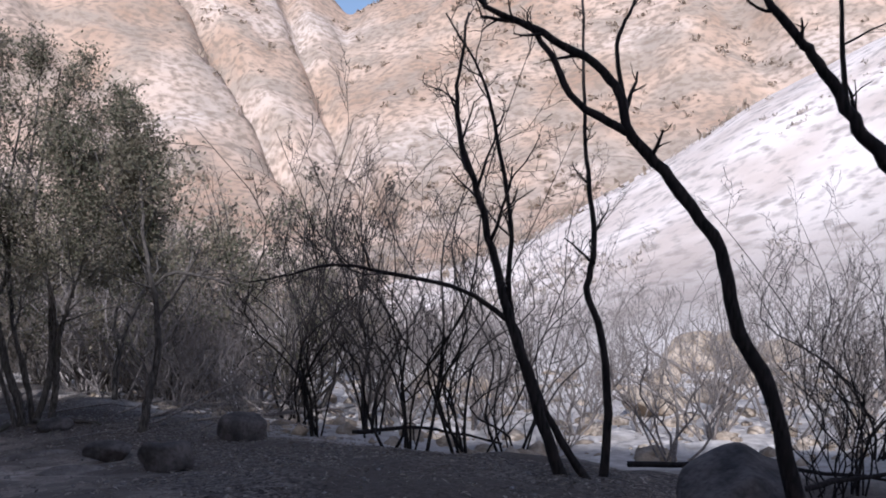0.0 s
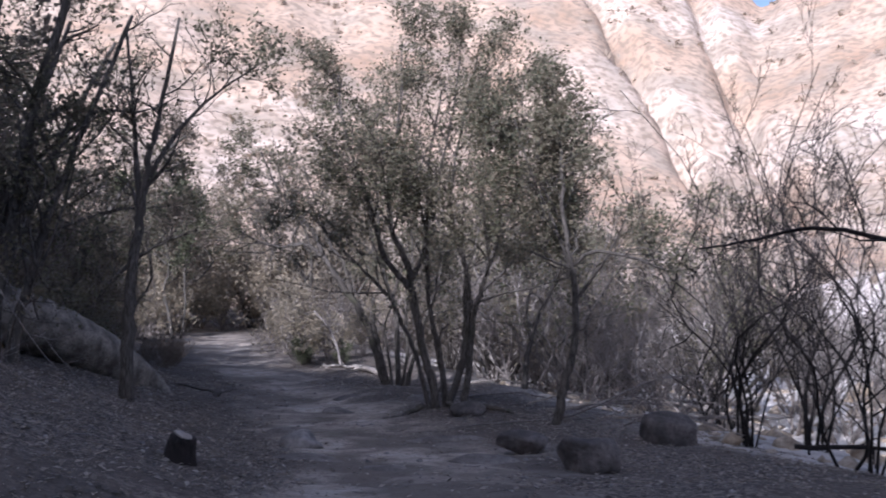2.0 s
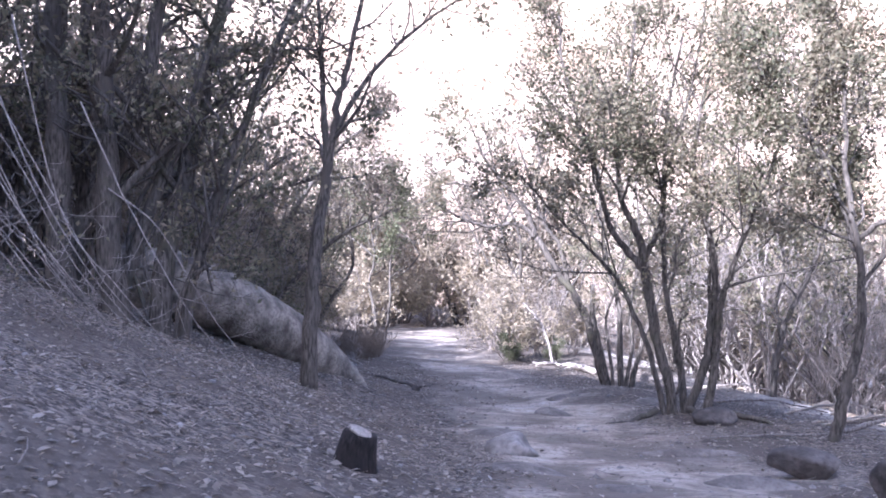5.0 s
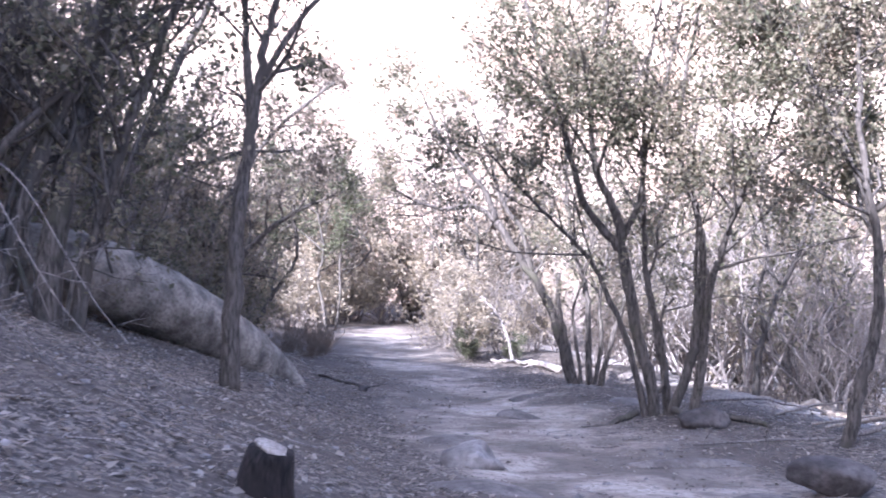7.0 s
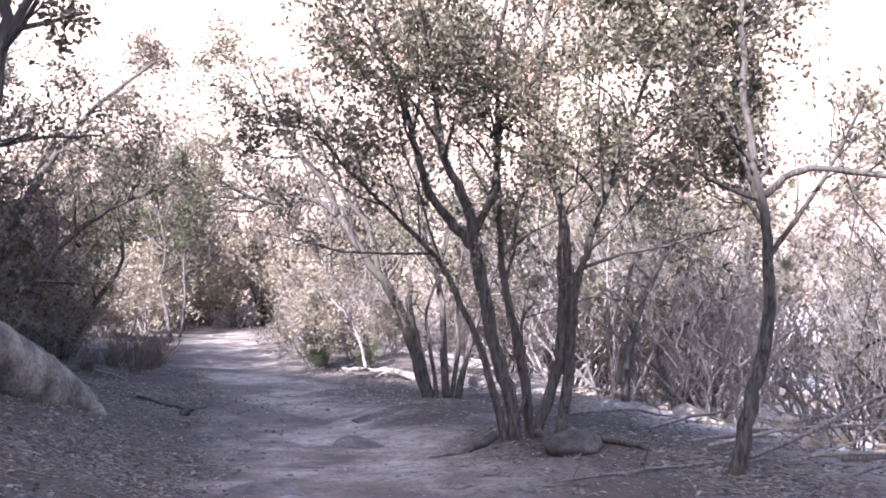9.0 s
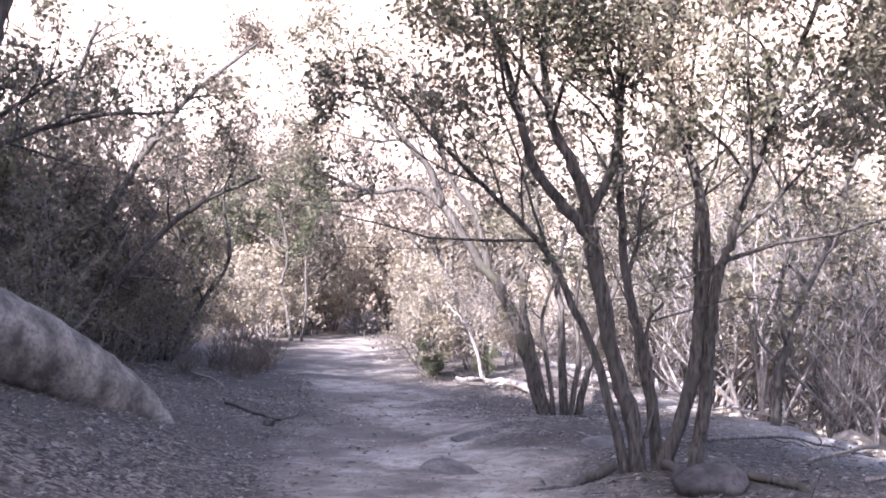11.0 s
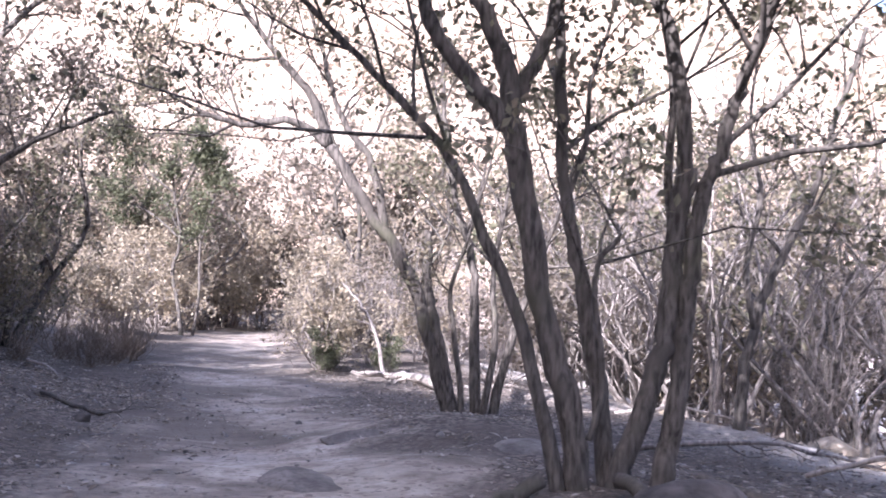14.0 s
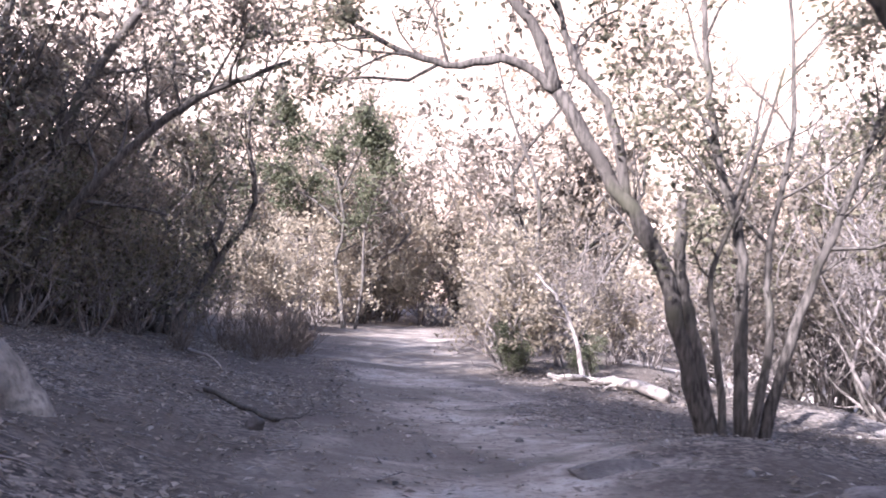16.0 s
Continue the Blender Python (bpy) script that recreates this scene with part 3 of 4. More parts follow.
tree("burnt_tree", (1.83, 12.14, floor_at(1.83, 12.14)), "thin crooked charred trunk without leaves", [
    ("trunk", [(1.83, 12.14, -2.0), (1.94, 12.15, -1.08), (1.89, 12.17, -0.11), (1.7, 12.18, 0.64), (1.78, 12.19, 1.26), (1.7, 12.21, 2.09), (1.66, 12.22, 2.91), (1.63, 12.24, 4.2)], 0.058, 0.016, 7),
], rng, None, BURNT, depth=3, reach=0.6)
tree("burnt_tree", (3.2, 8.85, floor_at(3.2, 8.85)), "charred black tree leaning across, forked near the top", [
    ("trunk", [(3.2, 8.85, -1.5), (2.92, 8.86, -0.23), (2.61, 8.87, 0.43), (2.41, 8.88, 1.18), (2.01, 8.89, 1.79), (1.66, 8.89, 2.19), (1.46, 8.9, 2.7), (1.05, 8.9, 3.0), (0.55, 8.9, 3.25), (0.1, 8.9, 3.5)], 0.078, 0.022, 6),
    ("limb", [(1.66, 8.89, 2.19), (1.16, 8.89, 2.49), (0.93, 8.9, 2.9), (0.7, 8.9, 3.17), (0.3, 8.9, 3.25)], 0.04, 0.015, 3),
    ("limb", [(1.58, 8.9, 2.5), (1.52, 8.91, 3.0), (1.66, 8.91, 3.35), (1.79, 8.92, 3.8)], 0.025, 0.008, 3),
], rng, None, BURNT, depth=2, reach=0.5, start=0.5)
tree("burnt_tree", (5.2, 8.9, floor_at(5.2, 8.9)), "charred black tree with a bare leaning trunk", [
    ("trunk", [(5.3, 8.9, -1.8), (4.8, 8.9, 0.6), (4.28, 8.9, 1.59), (3.91, 8.91, 1.96), (3.62, 8.91, 2.32), (3.32, 8.92, 2.84), (3.07, 8.92, 3.15), (2.6, 8.92, 3.7)], 0.1, 0.03, 3),
    ("limb", [(3.57, 8.91, 2.35), (3.53, 8.92, 2.95), (3.5, 8.93, 3.8)], 0.03, 0.015, 3),
], rng, None, BURNT, depth=2, reach=0.5, start=0.5)

# ---- grove on the bank ----
tree("bank_oak", (-13.6, 12.9, floor_at(-13.6, 12.9)), "tall grey oak with several upright trunks on the bank", [
    ("trunk", [(-13.95, 12.6, -1.1), (-14.0, 12.55, 0.5), (-14.06, 12.5, 2.0), (-14.1, 12.5, 3.5), (-14.3, 12.6, 6.2)], 0.2, 0.07, 7),
    ("trunk", [(-13.4, 12.95, -1.3), (-13.45, 12.9, 0.4), (-13.55, 12.86, 2.0), (-13.55, 12.85, 3.5), (-13.3, 13.2, 6.4)], 0.18, 0.06, 8),
    ("trunk", [(-13.25, 13.55, -1.5), (-13.15, 13.65, 0.2), (-12.95, 13.9, 1.6), (-12.75, 14.2, 3.4), (-12.3, 14.8, 6.0)], 0.15, 0.05, 8),
    ("trunk", [(-13.1, 13.8, -1.5), (-12.9, 13.9, -0.2), (-12.6, 14.1, 1.0), (-12.2, 14.4, 2.4), (-11.7, 14.9, 4.2)], 0.09, 0.03, 8),
    ("trunk", [(-14.9, 13.6, -1.2), (-14.95, 13.6, 1.0), (-15.1, 13.7, 3.2), (-15.3, 13.9, 6.0)], 0.15, 0.05, 8),
    ("trunk", [(-14.3, 12.7, -1.1), (-14.11, 12.84, -0.24), (-13.85, 13.02, 0.56), (-13.54, 13.23, 1.43), (-13.31, 13.39, 2.61), (-13.1, 13.6, 4.4), (-12.7, 14.0, 6.2)], 0.19, 0.05, 8),
    ("trunk", [(-13.72, 13.11, -1.4), (-13.3, 13.39, 0.45), (-12.99, 13.61, 1.31), (-12.74, 13.78, 2.3), (-12.3, 14.2, 4.0)], 0.1, 0.03, 8),
    ("limb", [(-13.0, 13.85, 2.4), (-12.85, 13.95, 1.6), (-12.95, 13.85, 0.9), (-12.85, 13.9, 0.1), (-12.7, 14.0, -0.6)], 0.03, 0.015, 3),
    ("hanging_shoot", [(-12.9, 13.7, 1.7), (-13.18, 13.48, 1.1), (-13.52, 13.25, 0.11), (-13.31, 13.39, -0.87), (-13.2, 13.5, -1.3)], 0.035, 0.025, 0),
    ("hanging_shoot", [(-12.85, 13.7, 1.5), (-13.04, 13.57, 1.05), (-13.35, 13.36, -0.02), (-13.15, 13.5, -0.93), (-13.0, 13.6, -1.3)], 0.032, 0.022, 0),
    ("hanging_shoot", [(-12.73, 13.78, 1.98), (-12.51, 13.94, 1.52), (-12.71, 13.8, 0.93), (-12.54, 13.92, 0.01), (-12.29, 14.09, -0.15), (-12.1, 14.25, 0.05)], 0.03, 0.015, 2),
    ("hanging_shoot", [(-13.33, 13.38, 1.89), (-12.93, 13.65, 1.05), (-13.4, 13.32, -0.15), (-13.62, 13.18, -0.49), (-13.8, 13.1, -1.2)], 0.028, 0.018, 2),
    ("hanging_shoot", [(-12.6, 13.85, -0.25), (-12.85, 13.7, -0.45), (-12.96, 13.63, -0.93), (-12.98, 13.61, -1.5)], 0.028, 0.025, 0),
    ("hanging_shoot", [(-13.6, 13.3, 0.9), (-13.75, 13.2, 0.1), (-13.6, 13.3, -0.7), (-13.65, 13.3, -1.3)], 0.024, 0.018, 1),
], rng, OAK, each=6, size=0.085, reach=1.8, cloud=0.2, start=0.25)
tree("bank_oak", (-17.5, 17.5, floor_at(-17.5, 17.5)), "leaning grey oak in dense brush above the log", [
    ("trunk", [(-17.6, 17.4, -1.8), (-17.2, 17.8, 0.0), (-16.9, 18.2, 1.5), (-16.5, 18.7, 3.0), (-15.9, 19.4, 4.8)], 0.14, 0.04, 10),
    ("trunk", [(-17.8, 17.7, -1.8), (-17.9, 17.9, 0.4), (-18.1, 18.2, 2.4), (-18.0, 18.8, 5.0)], 0.12, 0.03, 10),
    ("limb", [(-17.2, 17.8, 0.0), (-16.4, 18.4, 0.8), (-15.6, 19.2, 1.2), (-15.0, 20.0, 1.3)], 0.05, 0.015, 8),
], rng, OAK, each=7, size=0.085, reach=1.6, cloud=0.2, start=0.25)
tree("bank_oak", (-20.3, 22.5, floor_at(-20.3, 22.5)), "leaning dry-leaved oak reaching towards the trail", [
    ("trunk", [(-20.5, 22.4, -2.9), (-19.9, 22.8, -1.6), (-19.2, 23.3, -0.5), (-18.4, 23.8, 0.3), (-17.4, 24.4, 0.8)], 0.09, 0.03, 10),
    ("trunk", [(-20.7, 22.6, -2.9), (-20.5, 22.9, -1.2), (-20.0, 23.4, 0.6), (-19.3, 24.2, 2.2), (-18.4, 25.2, 3.4)], 0.1, 0.03, 11),
    ("trunk", [(-20.9, 22.3, -2.9), (-21.2, 22.5, -0.5), (-21.3, 23.0, 1.8), (-21.0, 23.6, 3.8)], 0.1, 0.03, 10),
], rng, BRUSH, each=10, size=0.085, reach=1.7, cloud=0.18, start=0.25)

# ---- fallen log, rocks and stump ----
log = thing("fallen_log", (-14.3, 15.9, floor_at(-14.3, 15.9)), "thick weathered fallen log lying down the bank", "log")
w = Wood()
w.limb(curve([(-15.9, 14.9, -0.62), (-15.5, 15.15, -0.6), (-15.03, 15.88, -0.82), (-14.72, 16.88, -1.29), (-14.66, 17.93, -1.84), (-14.55, 18.85, -2.49), (-14.28, 19.2, -3.11)], 10), 0.54, 0.31, 28, 0.016, rng, power=2.2)
part("trunk", w.mesh("trunk", LOG, log.location), log)
stump = thing("tree_stump", (-7.75, 11.0, floor_at(-7.75, 11.0)), "small charred stump with a pale cut face", "stump")
w = Wood()
w.limb([(0, 0, -0.15), (0.0, 0, 0.05), (0.02, 0.02, 0.18), (0.04, 0.03, 0.27)], 0.17, 0.14, 14, 0.05, rng, 0.25)
part("trunk", w.mesh("trunk", BURNT), stump)
w = Wood()
w.limb([(0.037, 0.03, 0.265), (0.045, 0.035, 0.285)], 0.125, 0.118, 14, 0.03, rng)
part("cut_face", w.mesh("cut_face", PALE), stump, "pale sawn wood")
w = Wood()
w.limb([(-0.09, -0.1, -0.02), (-0.085, -0.095, 0.05), (-0.07, -0.085, 0.11)], 0.075, 0.05, 9, 0.12, rng)
part("broken_side", w.mesh("broken_side", PALE), stump, "pale splintered wood")
boulder("boulder", (-3.95, 13.85), (0.68, 0.6, 0.6), DARK_ROCK, "dark rounded boulder at the trail's edge", 1, turn=20)
boulder("boulder", (3.0, 9.6), (1.7, 1.2, 0.95), DARK_ROCK, "dark earth-coloured boulder under a burnt tree", 2, 0.35, 50)
boulder("boulder", (-3.67, 17.95), (0.9, 0.75, 0.7), DARK_ROCK, "dark squat boulder above the dry wash", 3)
boulder("boulder", (-8.7, 15.1), (0.7, 0.55, 0.5), ROCK, "low grey rock half buried in the trail", 4, 0.45, 30)
boulder("boulder", (-5.3, 15.6), (0.75, 0.55, 0.4), DARK_ROCK, "dark block of rock beside the trail", 5, 0.25, 15)
# rock shape standing for the earthy root mound of the oak
boulder("boulder", (-7.6, 19.2), (0.8, 0.5, 0.4), DARK_ROCK, "dark root mound at the foot of the oak", 8, 0.45, 60)
for k, (x, y, sx, sy, sz, turn) in enumerate(((-7.6, 13.6, 0.9, 0.5, 0.3, 20), (-6.3, 13.0, 0.7, 0.4, 0.25, 100), (-9.7, 16.4, 0.8, 0.5, 0.26, 60), (-5.6, 14.6, 0.9, 0.45, 0.28, 10),
                                               (-10.4, 19.6, 0.7, 0.5, 0.24, 140), (-9.6, 21.6, 0.9, 0.6, 0.3, 75), (-11.4, 21.8, 0.6, 0.4, 0.2, 30), (-6.9, 16.6, 1.0, 0.5, 0.26, 35))):
    boulder("ledge_rock", (x, y), (1.3 * sx, 1.3 * sy, sz), DUST_ROCK, "dusty flat rock half buried in the trail", 30 + k, 0.74, turn)
boulder("boulder", (5.5, 27.0), (1.6, 1.2, 1.1), TAN_ROCK, "sunlit tan boulder in the dry wash", 9, 0.3, 10)
for k, (x, y, s, turn) in enumerate(((8.7, 37.2, 1.9, 20), (10.4, 37.6, 2.2, 80), (9.6, 39.4, 2.4, 130), (7.3, 34.6, 1.2, 40), (9.9, 33.4, 1.3, 100), (12.6, 38.4, 1.8, 60), (-0.8, 37.6, 1.3, 10), (0.9, 35.6, 1.1, 50))):
    boulder("outcrop_rock", (x, y), (s, 0.8 * s, 0.75 * s), TAN_ROCK, "sunlit tan rock at the foot of the slope", 50 + k, 0.3, turn)
boulder("boulder", (7.4, 28.2), (1.2, 1.0, 0.9), TAN_ROCK, "sunlit tan boulder in the dry wash", 10, 0.3, 70)
boulder("boulder", (-14.7, 21.5), (0.2, 0.16, 0.16), DARK_ROCK, "small dark stone on the trail", 11, 0.2, 0)


def fallen(points, r0, r1, label, mat=PALE, shoots=3, seed=1):
    g = np.random.default_rng(seed)
    line = [(x, y, floor_at(x, y) + h) for x, y, h in points]
    t = thing("fallen_branch", line[0], label, "branch")
    a, b, tips = Wood(), Wood(), []
    s = curve(line, 5)
    s[1:-1] += g.normal(size=(len(s) - 2, 3)) * r0 * 0.3
    a.limb(s, r0, r1, 8, 0.05, g)
    part("stem", a.mesh("stem", mat, line[0]), t)
    if shoots:
        sprout(b, s, r0, r1, g, 1, 2, tips, shoots, 0.6, 0.1, 0.3)
        part("branchwork", b.mesh("branchwork", mat, line[0]), t, kind="stuff")


fallen([(-13.9, 28.3, 0.08), (-14.6, 28.7, 0.1), (-15.3, 29.1, 0.14), (-16.4, 29.5, 0.16)], 0.1, 0.04, "bleached fallen branch lying beside the trail", PALE, 4, 1)
fallen([(-16.2, 30.3, 0.0), (-16.5, 30.5, 0.7), (-16.9, 30.6, 1.3), (-17.4, 30.6, 1.8)], 0.045, 0.02, "bleached dead snag in the brush", TWIG, 6, 2)
fallen([(-20.2, 25.4, 0.05), (-19.4, 25.1, 0.12), (-18.6, 24.6, 0.05)], 0.035, 0.015, "crooked pale branch lying on the bank", PALE, 3, 3)
fallen([(-16.6, 22.6, 0.03), (-15.2, 22.1, 0.03), (-14.9, 22.0, 0.03)], 0.03, 0.02, "dark stick lying at the trail's edge", BARK, 1, 4)
fallen([(-4.9, 21.0, 0.05), (-3.6, 22.4, 0.3), (-2.2, 23.5, 0.5)], 0.05, 0.02, "grey fallen branch in the wash", TWIG, 5, 5)
fallen([(-5.6, 19.8, 0.02), (-6.4, 18.7, 0.03), (-7.2, 17.6, 0.03)], 0.018, 0.01, "long thin stick lying below the oak", TWIG, 2, 6)
fallen([(2.6, 14.6, 0.1), (4.4, 14.2, 0.3), (6.6, 13.4, 0.25)], 0.05, 0.02, "charred fallen branch beside a boulder", BURNT, 6, 7)
fallen([(4.2, 12.4, 0.1), (5.5, 13.0, 0.3), (7.6, 13.2, 0.5)], 0.045, 0.015, "charred fallen branch above the wash", BURNT, 6, 8)
fallen([(-2.0, 20.6, 0.15), (-0.6, 20.2, 0.35), (1.0, 19.2, 0.3)], 0.05, 0.02, "charred branch fallen across the wash", BURNT, 6, 9)
fallen([(-2.6, 24.0, 0.1), (-4.4, 25.2, 0.4), (-6.2, 26.8, 0.3)], 0.06, 0.02, "bleached branch in the dry wash", PALE, 6, 10)

fallen([(-5.9, 19.1, 0.03), (-5.2, 19.6, 0.35), (-4.4, 20.4, 0.9), (-3.7, 21.4, 1.1)], 0.035, 0.012, "bleached branch leaning out of the wash", TWIG, 6, 12)
fallen([(-5.2, 20.6, 0.05), (-4.0, 20.5, 0.25), (-2.8, 20.0, 0.2)], 0.03, 0.012, "bleached branch lying above the wash", PALE, 5, 13)
fallen([(-6.4, 21.8, 0.05), (-5.4, 22.6, 0.3), (-4.6, 23.8, 0.35)], 0.035, 0.012, "tangled grey branch at the wash's edge", TWIG, 7, 14)
fallen([(-8.9, 22.6, 0.03), (-7.9, 22.9, 0.2), (-6.8, 22.7, 0.15)], 0.03, 0.01, "tangled grey branch behind the oak", TWIG, 6, 15)
fallen([(-6.3, 20.3, 0.05), (-5.4, 20.6, 0.3), (-4.5, 21.0, 0.55), (-3.4, 21.2, 0.6)], 0.028, 0.008, "bleached dead branch with many twigs above the wash", PALE, 9, 31)
fallen([(-6.6, 20.9, 0.03), (-5.8, 21.5, 0.25), (-5.2, 22.3, 0.2)], 0.022, 0.008, "bleached dead branch lying behind the oak", PALE, 8, 32)
fallen([(-5.3, 19.7, 0.03), (-4.6, 20.0, 0.4), (-4.2, 20.6, 0.95)], 0.016, 0.006, "thin bleached twig standing at the wash's edge", PALE, 8, 33)
fallen([(-4.7, 19.2, 0.03), (-4.0, 19.8, 0.3), (-3.3, 20.0, 0.5)], 0.02, 0.007, "bleached branch with fine side twigs", TWIG, 9, 34)
fallen([(-7.4, 22.2, 0.05), (-6.5, 22.4, 0.35), (-5.6, 22.3, 0.3)], 0.025, 0.01, "sunlit bleached branch in the wash", PALE, 8, 35)
fallen([(-10.2, 25.9, 0.03), (-9.4, 26.2, 0.15), (-8.4, 26.2, 0.1)], 0.03, 0.012, "sunlit bleached branch below the leaning tree", PALE, 7, 36)
fallen([(-9.6, 12.6, 0.02), (-9.1, 13.2, 0.05), (-8.9, 13.5, 0.03)], 0.01, 0.005, "short stick with side twigs on the bank", TWIG, 4, 16)
fallen([(-10.9, 13.0, 0.02), (-10.2, 13.5, 0.06), (-9.8, 14.1, 0.03)], 0.011, 0.005, "short stick with side twigs on the bank", TWIG, 4, 17)
for k, (a, b) in enumerate((((-8.1, 19.5), (-7.2, 18.6)), ((-7.7, 19.8), (-6.6, 19.5)), ((-8.6, 19.5), (-9.2, 18.8)))):
    fallen([(*a, 0.1), ((a[0] + b[0]) / 2 + 0.1, (a[1] + b[1]) / 2, 0.02), (*b, -0.06)], 0.055, 0.025, "grey oak root running over the ground", BARK, 0, 20 + k)

# drooping bare twigs on the bank
for k in range(15):
    g = np.random.default_rng(60 + k)
    x0, y0 = -11.3 + g.normal() * 0.6, 10.0 + g.normal() * 0.6
    fallen([(x0 - 0.9, y0 + 0.2, 2.0 + 0.3 * g.normal()), (x0 - 0.2, y0 + 0.3, 1.3 + 0.2 * g.normal()), (x0 + 0.5, y0 + 0.5, 0.55), (x0 + 1.1, y0 + 0.9, 0.03)],
           0.009, 0.004, "thin bleached twig drooping down the bank", TWIG, 5, 80 + k)


# ---- brush and small trees around ----
def seeded(k):
    return np.random.default_rng(k)


KINDS = {
    "bush": [shrub("leafy_bush", seeded(k), "dusty grey-green chaparral bush", "bush", 2.7, 1.5, 8, TWIG, BRUSH, 4, 0.1, 0.14, shoots=5, start=0.05) for k in (11, 12)],
    "bare": [shrub("bare_bush", seeded(k), "leafless pale grey bush of thin twigs", "bush", 2.9, 1.3, 8, TWIG, None, thick=0.022, shoots=5) for k in (13, 14)],
    "thicket": [shrub("thicket", seeded(k), "dense dusty olive thicket beside the trail", "bush", 3.6, 2.0, 7, TWIG, OAK, 4, 0.105, 0.2, shoots=6, reach=0.4, start=0.03) for k in (31, 32)],
    "dry": [shrub("dry_bush", seeded(k), "sunlit yellow dry bush", "bush", 2.4, 1.3, 8, TWIG, DRY, 5, 0.1, 0.16, shoots=5, start=0.03) for k in (15, 16)],
    "oak": [shrub("small_oak", seeded(k), "small oak with dusty olive leaves", "tree", 5.2, 2.2, 5, BARK, OAK, 6, 0.105, 0.2, thick=0.07, reach=0.3, shoots=5) for k in (17, 18)],
    "tall": [shrub("tall_brush_tree", seeded(k), "tall sunlit tree with sparse beige leaves", "tree", 9.0, 3.2, 6, BARK, leaf, 5, 0.21, 0.35, thick=0.09, reach=0.26, shoots=6) for k, leaf in ((41, BRUSH), (42, DRY), (43, BRUSH))],
    "arching": [shrub("arching_tree", seeded(k), "many-stemmed tree arching over the bank with brownish leaves", "tree", 4.6, 2.7, 6, BARK, BRUSH, 6, 0.115, 0.16, thick=0.06, reach=0.3, shoots=6, start=0.35, lift=0.1) for k in (51, 52)],
    "pale": [shrub("bare_tree", seeded(k), "leafless grey tree of many thin upright stems", "tree", 5.0, 1.7, 7, TWIG, None, thick=0.04, shoots=6, reach=0.28, lift=0.35) for k in (19, 20)],
    "burnt": [shrub("burnt_sapling", seeded(k), "burnt leafless tree with thin black stems", "tree", 6.6, 2.3, 7, BURNT, None, thick=0.032, shoots=7, reach=0.25, lift=0.3) for k in (21, 22)],
    "green": [shrub("green_bush", seeded(23), "low dusty green leafy bush", "bush", 1.5, 1.0, 7, BARK, GREEN, 6, 0.075, 0.13, start=0.15, reach=0.35)],
    "tuft": [shrub("dry_tuft", seeded(k), "low tuft of dry reddish-brown stalks", "grass", 0.75, 0.55, 16, STALK, None, thick=0.006, shoots=5, depth=2, reach=0.4, lift=0.6, start=0.1) for k in (24, 25)],
}
used = set()
WIDTH = {"bush": 1.3, "bare": 1.2, "thicket": 1.8, "dry": 1.2, "oak": 2.2, "tall": 3.0, "arching": 1.4, "pale": 1.6, "burnt": 2.0, "green": 0.5, "tuft": 0.1}


def plant(kind, x, y, scale=1.0, turn=None):
    turn = rng.uniform(0, 360) if turn is None else turn
    run = min(max((x + 8.3) * -0.605 + (y - 15.3) * 0.796, 0), 37)
    if math.hypot(x + 8.3 + 0.605 * run, y - 15.3 - 0.796 * run) < 0.9 + 0.75 * scale * WIDTH[kind]:
        return
    ob = KINDS[kind][int(rng.integers(len(KINDS[kind])))]
    m = pose(x, y, floor_at(x, y) - 0.05, rng.uniform(-5, 5), rng.uniform(-5, 5), turn)
    if ob.name not in used:
        used.add(ob.name)
        ob.matrix_basis = m @ Matrix.Diagonal((scale, scale, scale, 1))
        tagged(ob, group="wild plants of kind " + kind)
    else:
        copy_thing(ob, m).scale = (scale, scale, scale)


def down_trail(u, v):
    mid = float(np.interp(u, [-5, 4, 10, 15, 19, 26, 31, 42, 63, 80], [0, 0.2, 0.6, 1.0, 0.4, -0.4, -1.2, -3.0, -7.0, -10]))
    v = v + mid
    return -0.5 * u + 0.866 * v, 0.866 * u + 0.5 * v


def scatter(n, us, vs, kinds, scales):
    for i in range(n):
        x, y = down_trail(rng.uniform(*us), rng.uniform(*vs))
        plant(str(rng.choice(kinds)), x, y, rng.uniform(*scales))


# bank side, beyond the log
scatter(8, (27, 42), (-9, -5.5), ["thicket", "arching", "bare", "thicket"], (0.7, 1.1))
scatter(10, (26, 38), (-14, -6), ["oak", "arching", "bush"], (0.9, 1.3))
scatter(10, (16, 30), (-16, -10), ["oak", "oak", "bush"], (0.9, 1.3))
for x, y, k in ((-17.2, 15.6, 0.85), (-18.6, 14.2, 0.9), (-16.9, 17.2, 0.8), (-15.9, 18.6, 0.75), (-17.4, 12.6, 0.85), (-19.6, 17.0, 1.0), (-16.2, 11.2, 0.8)):
    plant("thicket", x, y, k)
for u, v, k in ((28.5, -3.9, 0.9), (31, -3.4, 0.8), (34, -3.2, 0.9), (37, -3.4, 0.9)):
    plant("thicket", *down_trail(u, v - 0.6 * k - 1.5), k)
for u, v, k in ((29.5, -5.2, 0.7), (31.5, -4.8, 0.75), (33.5, -4.6, 0.75), (35.5, -4.5, 0.75), (37.5, -4.5, 0.8), (39.5, -4.6, 0.8)):
    plant("thicket", *down_trail(u, v), k)
for u, v, k in ((30.5, -7.4, 1.0), (33.0, -7.0, 1.0), (36.0, -6.8, 1.05), (28.0, -7.6, 1.0)):
    plant("arching", *down_trail(u, v), k)
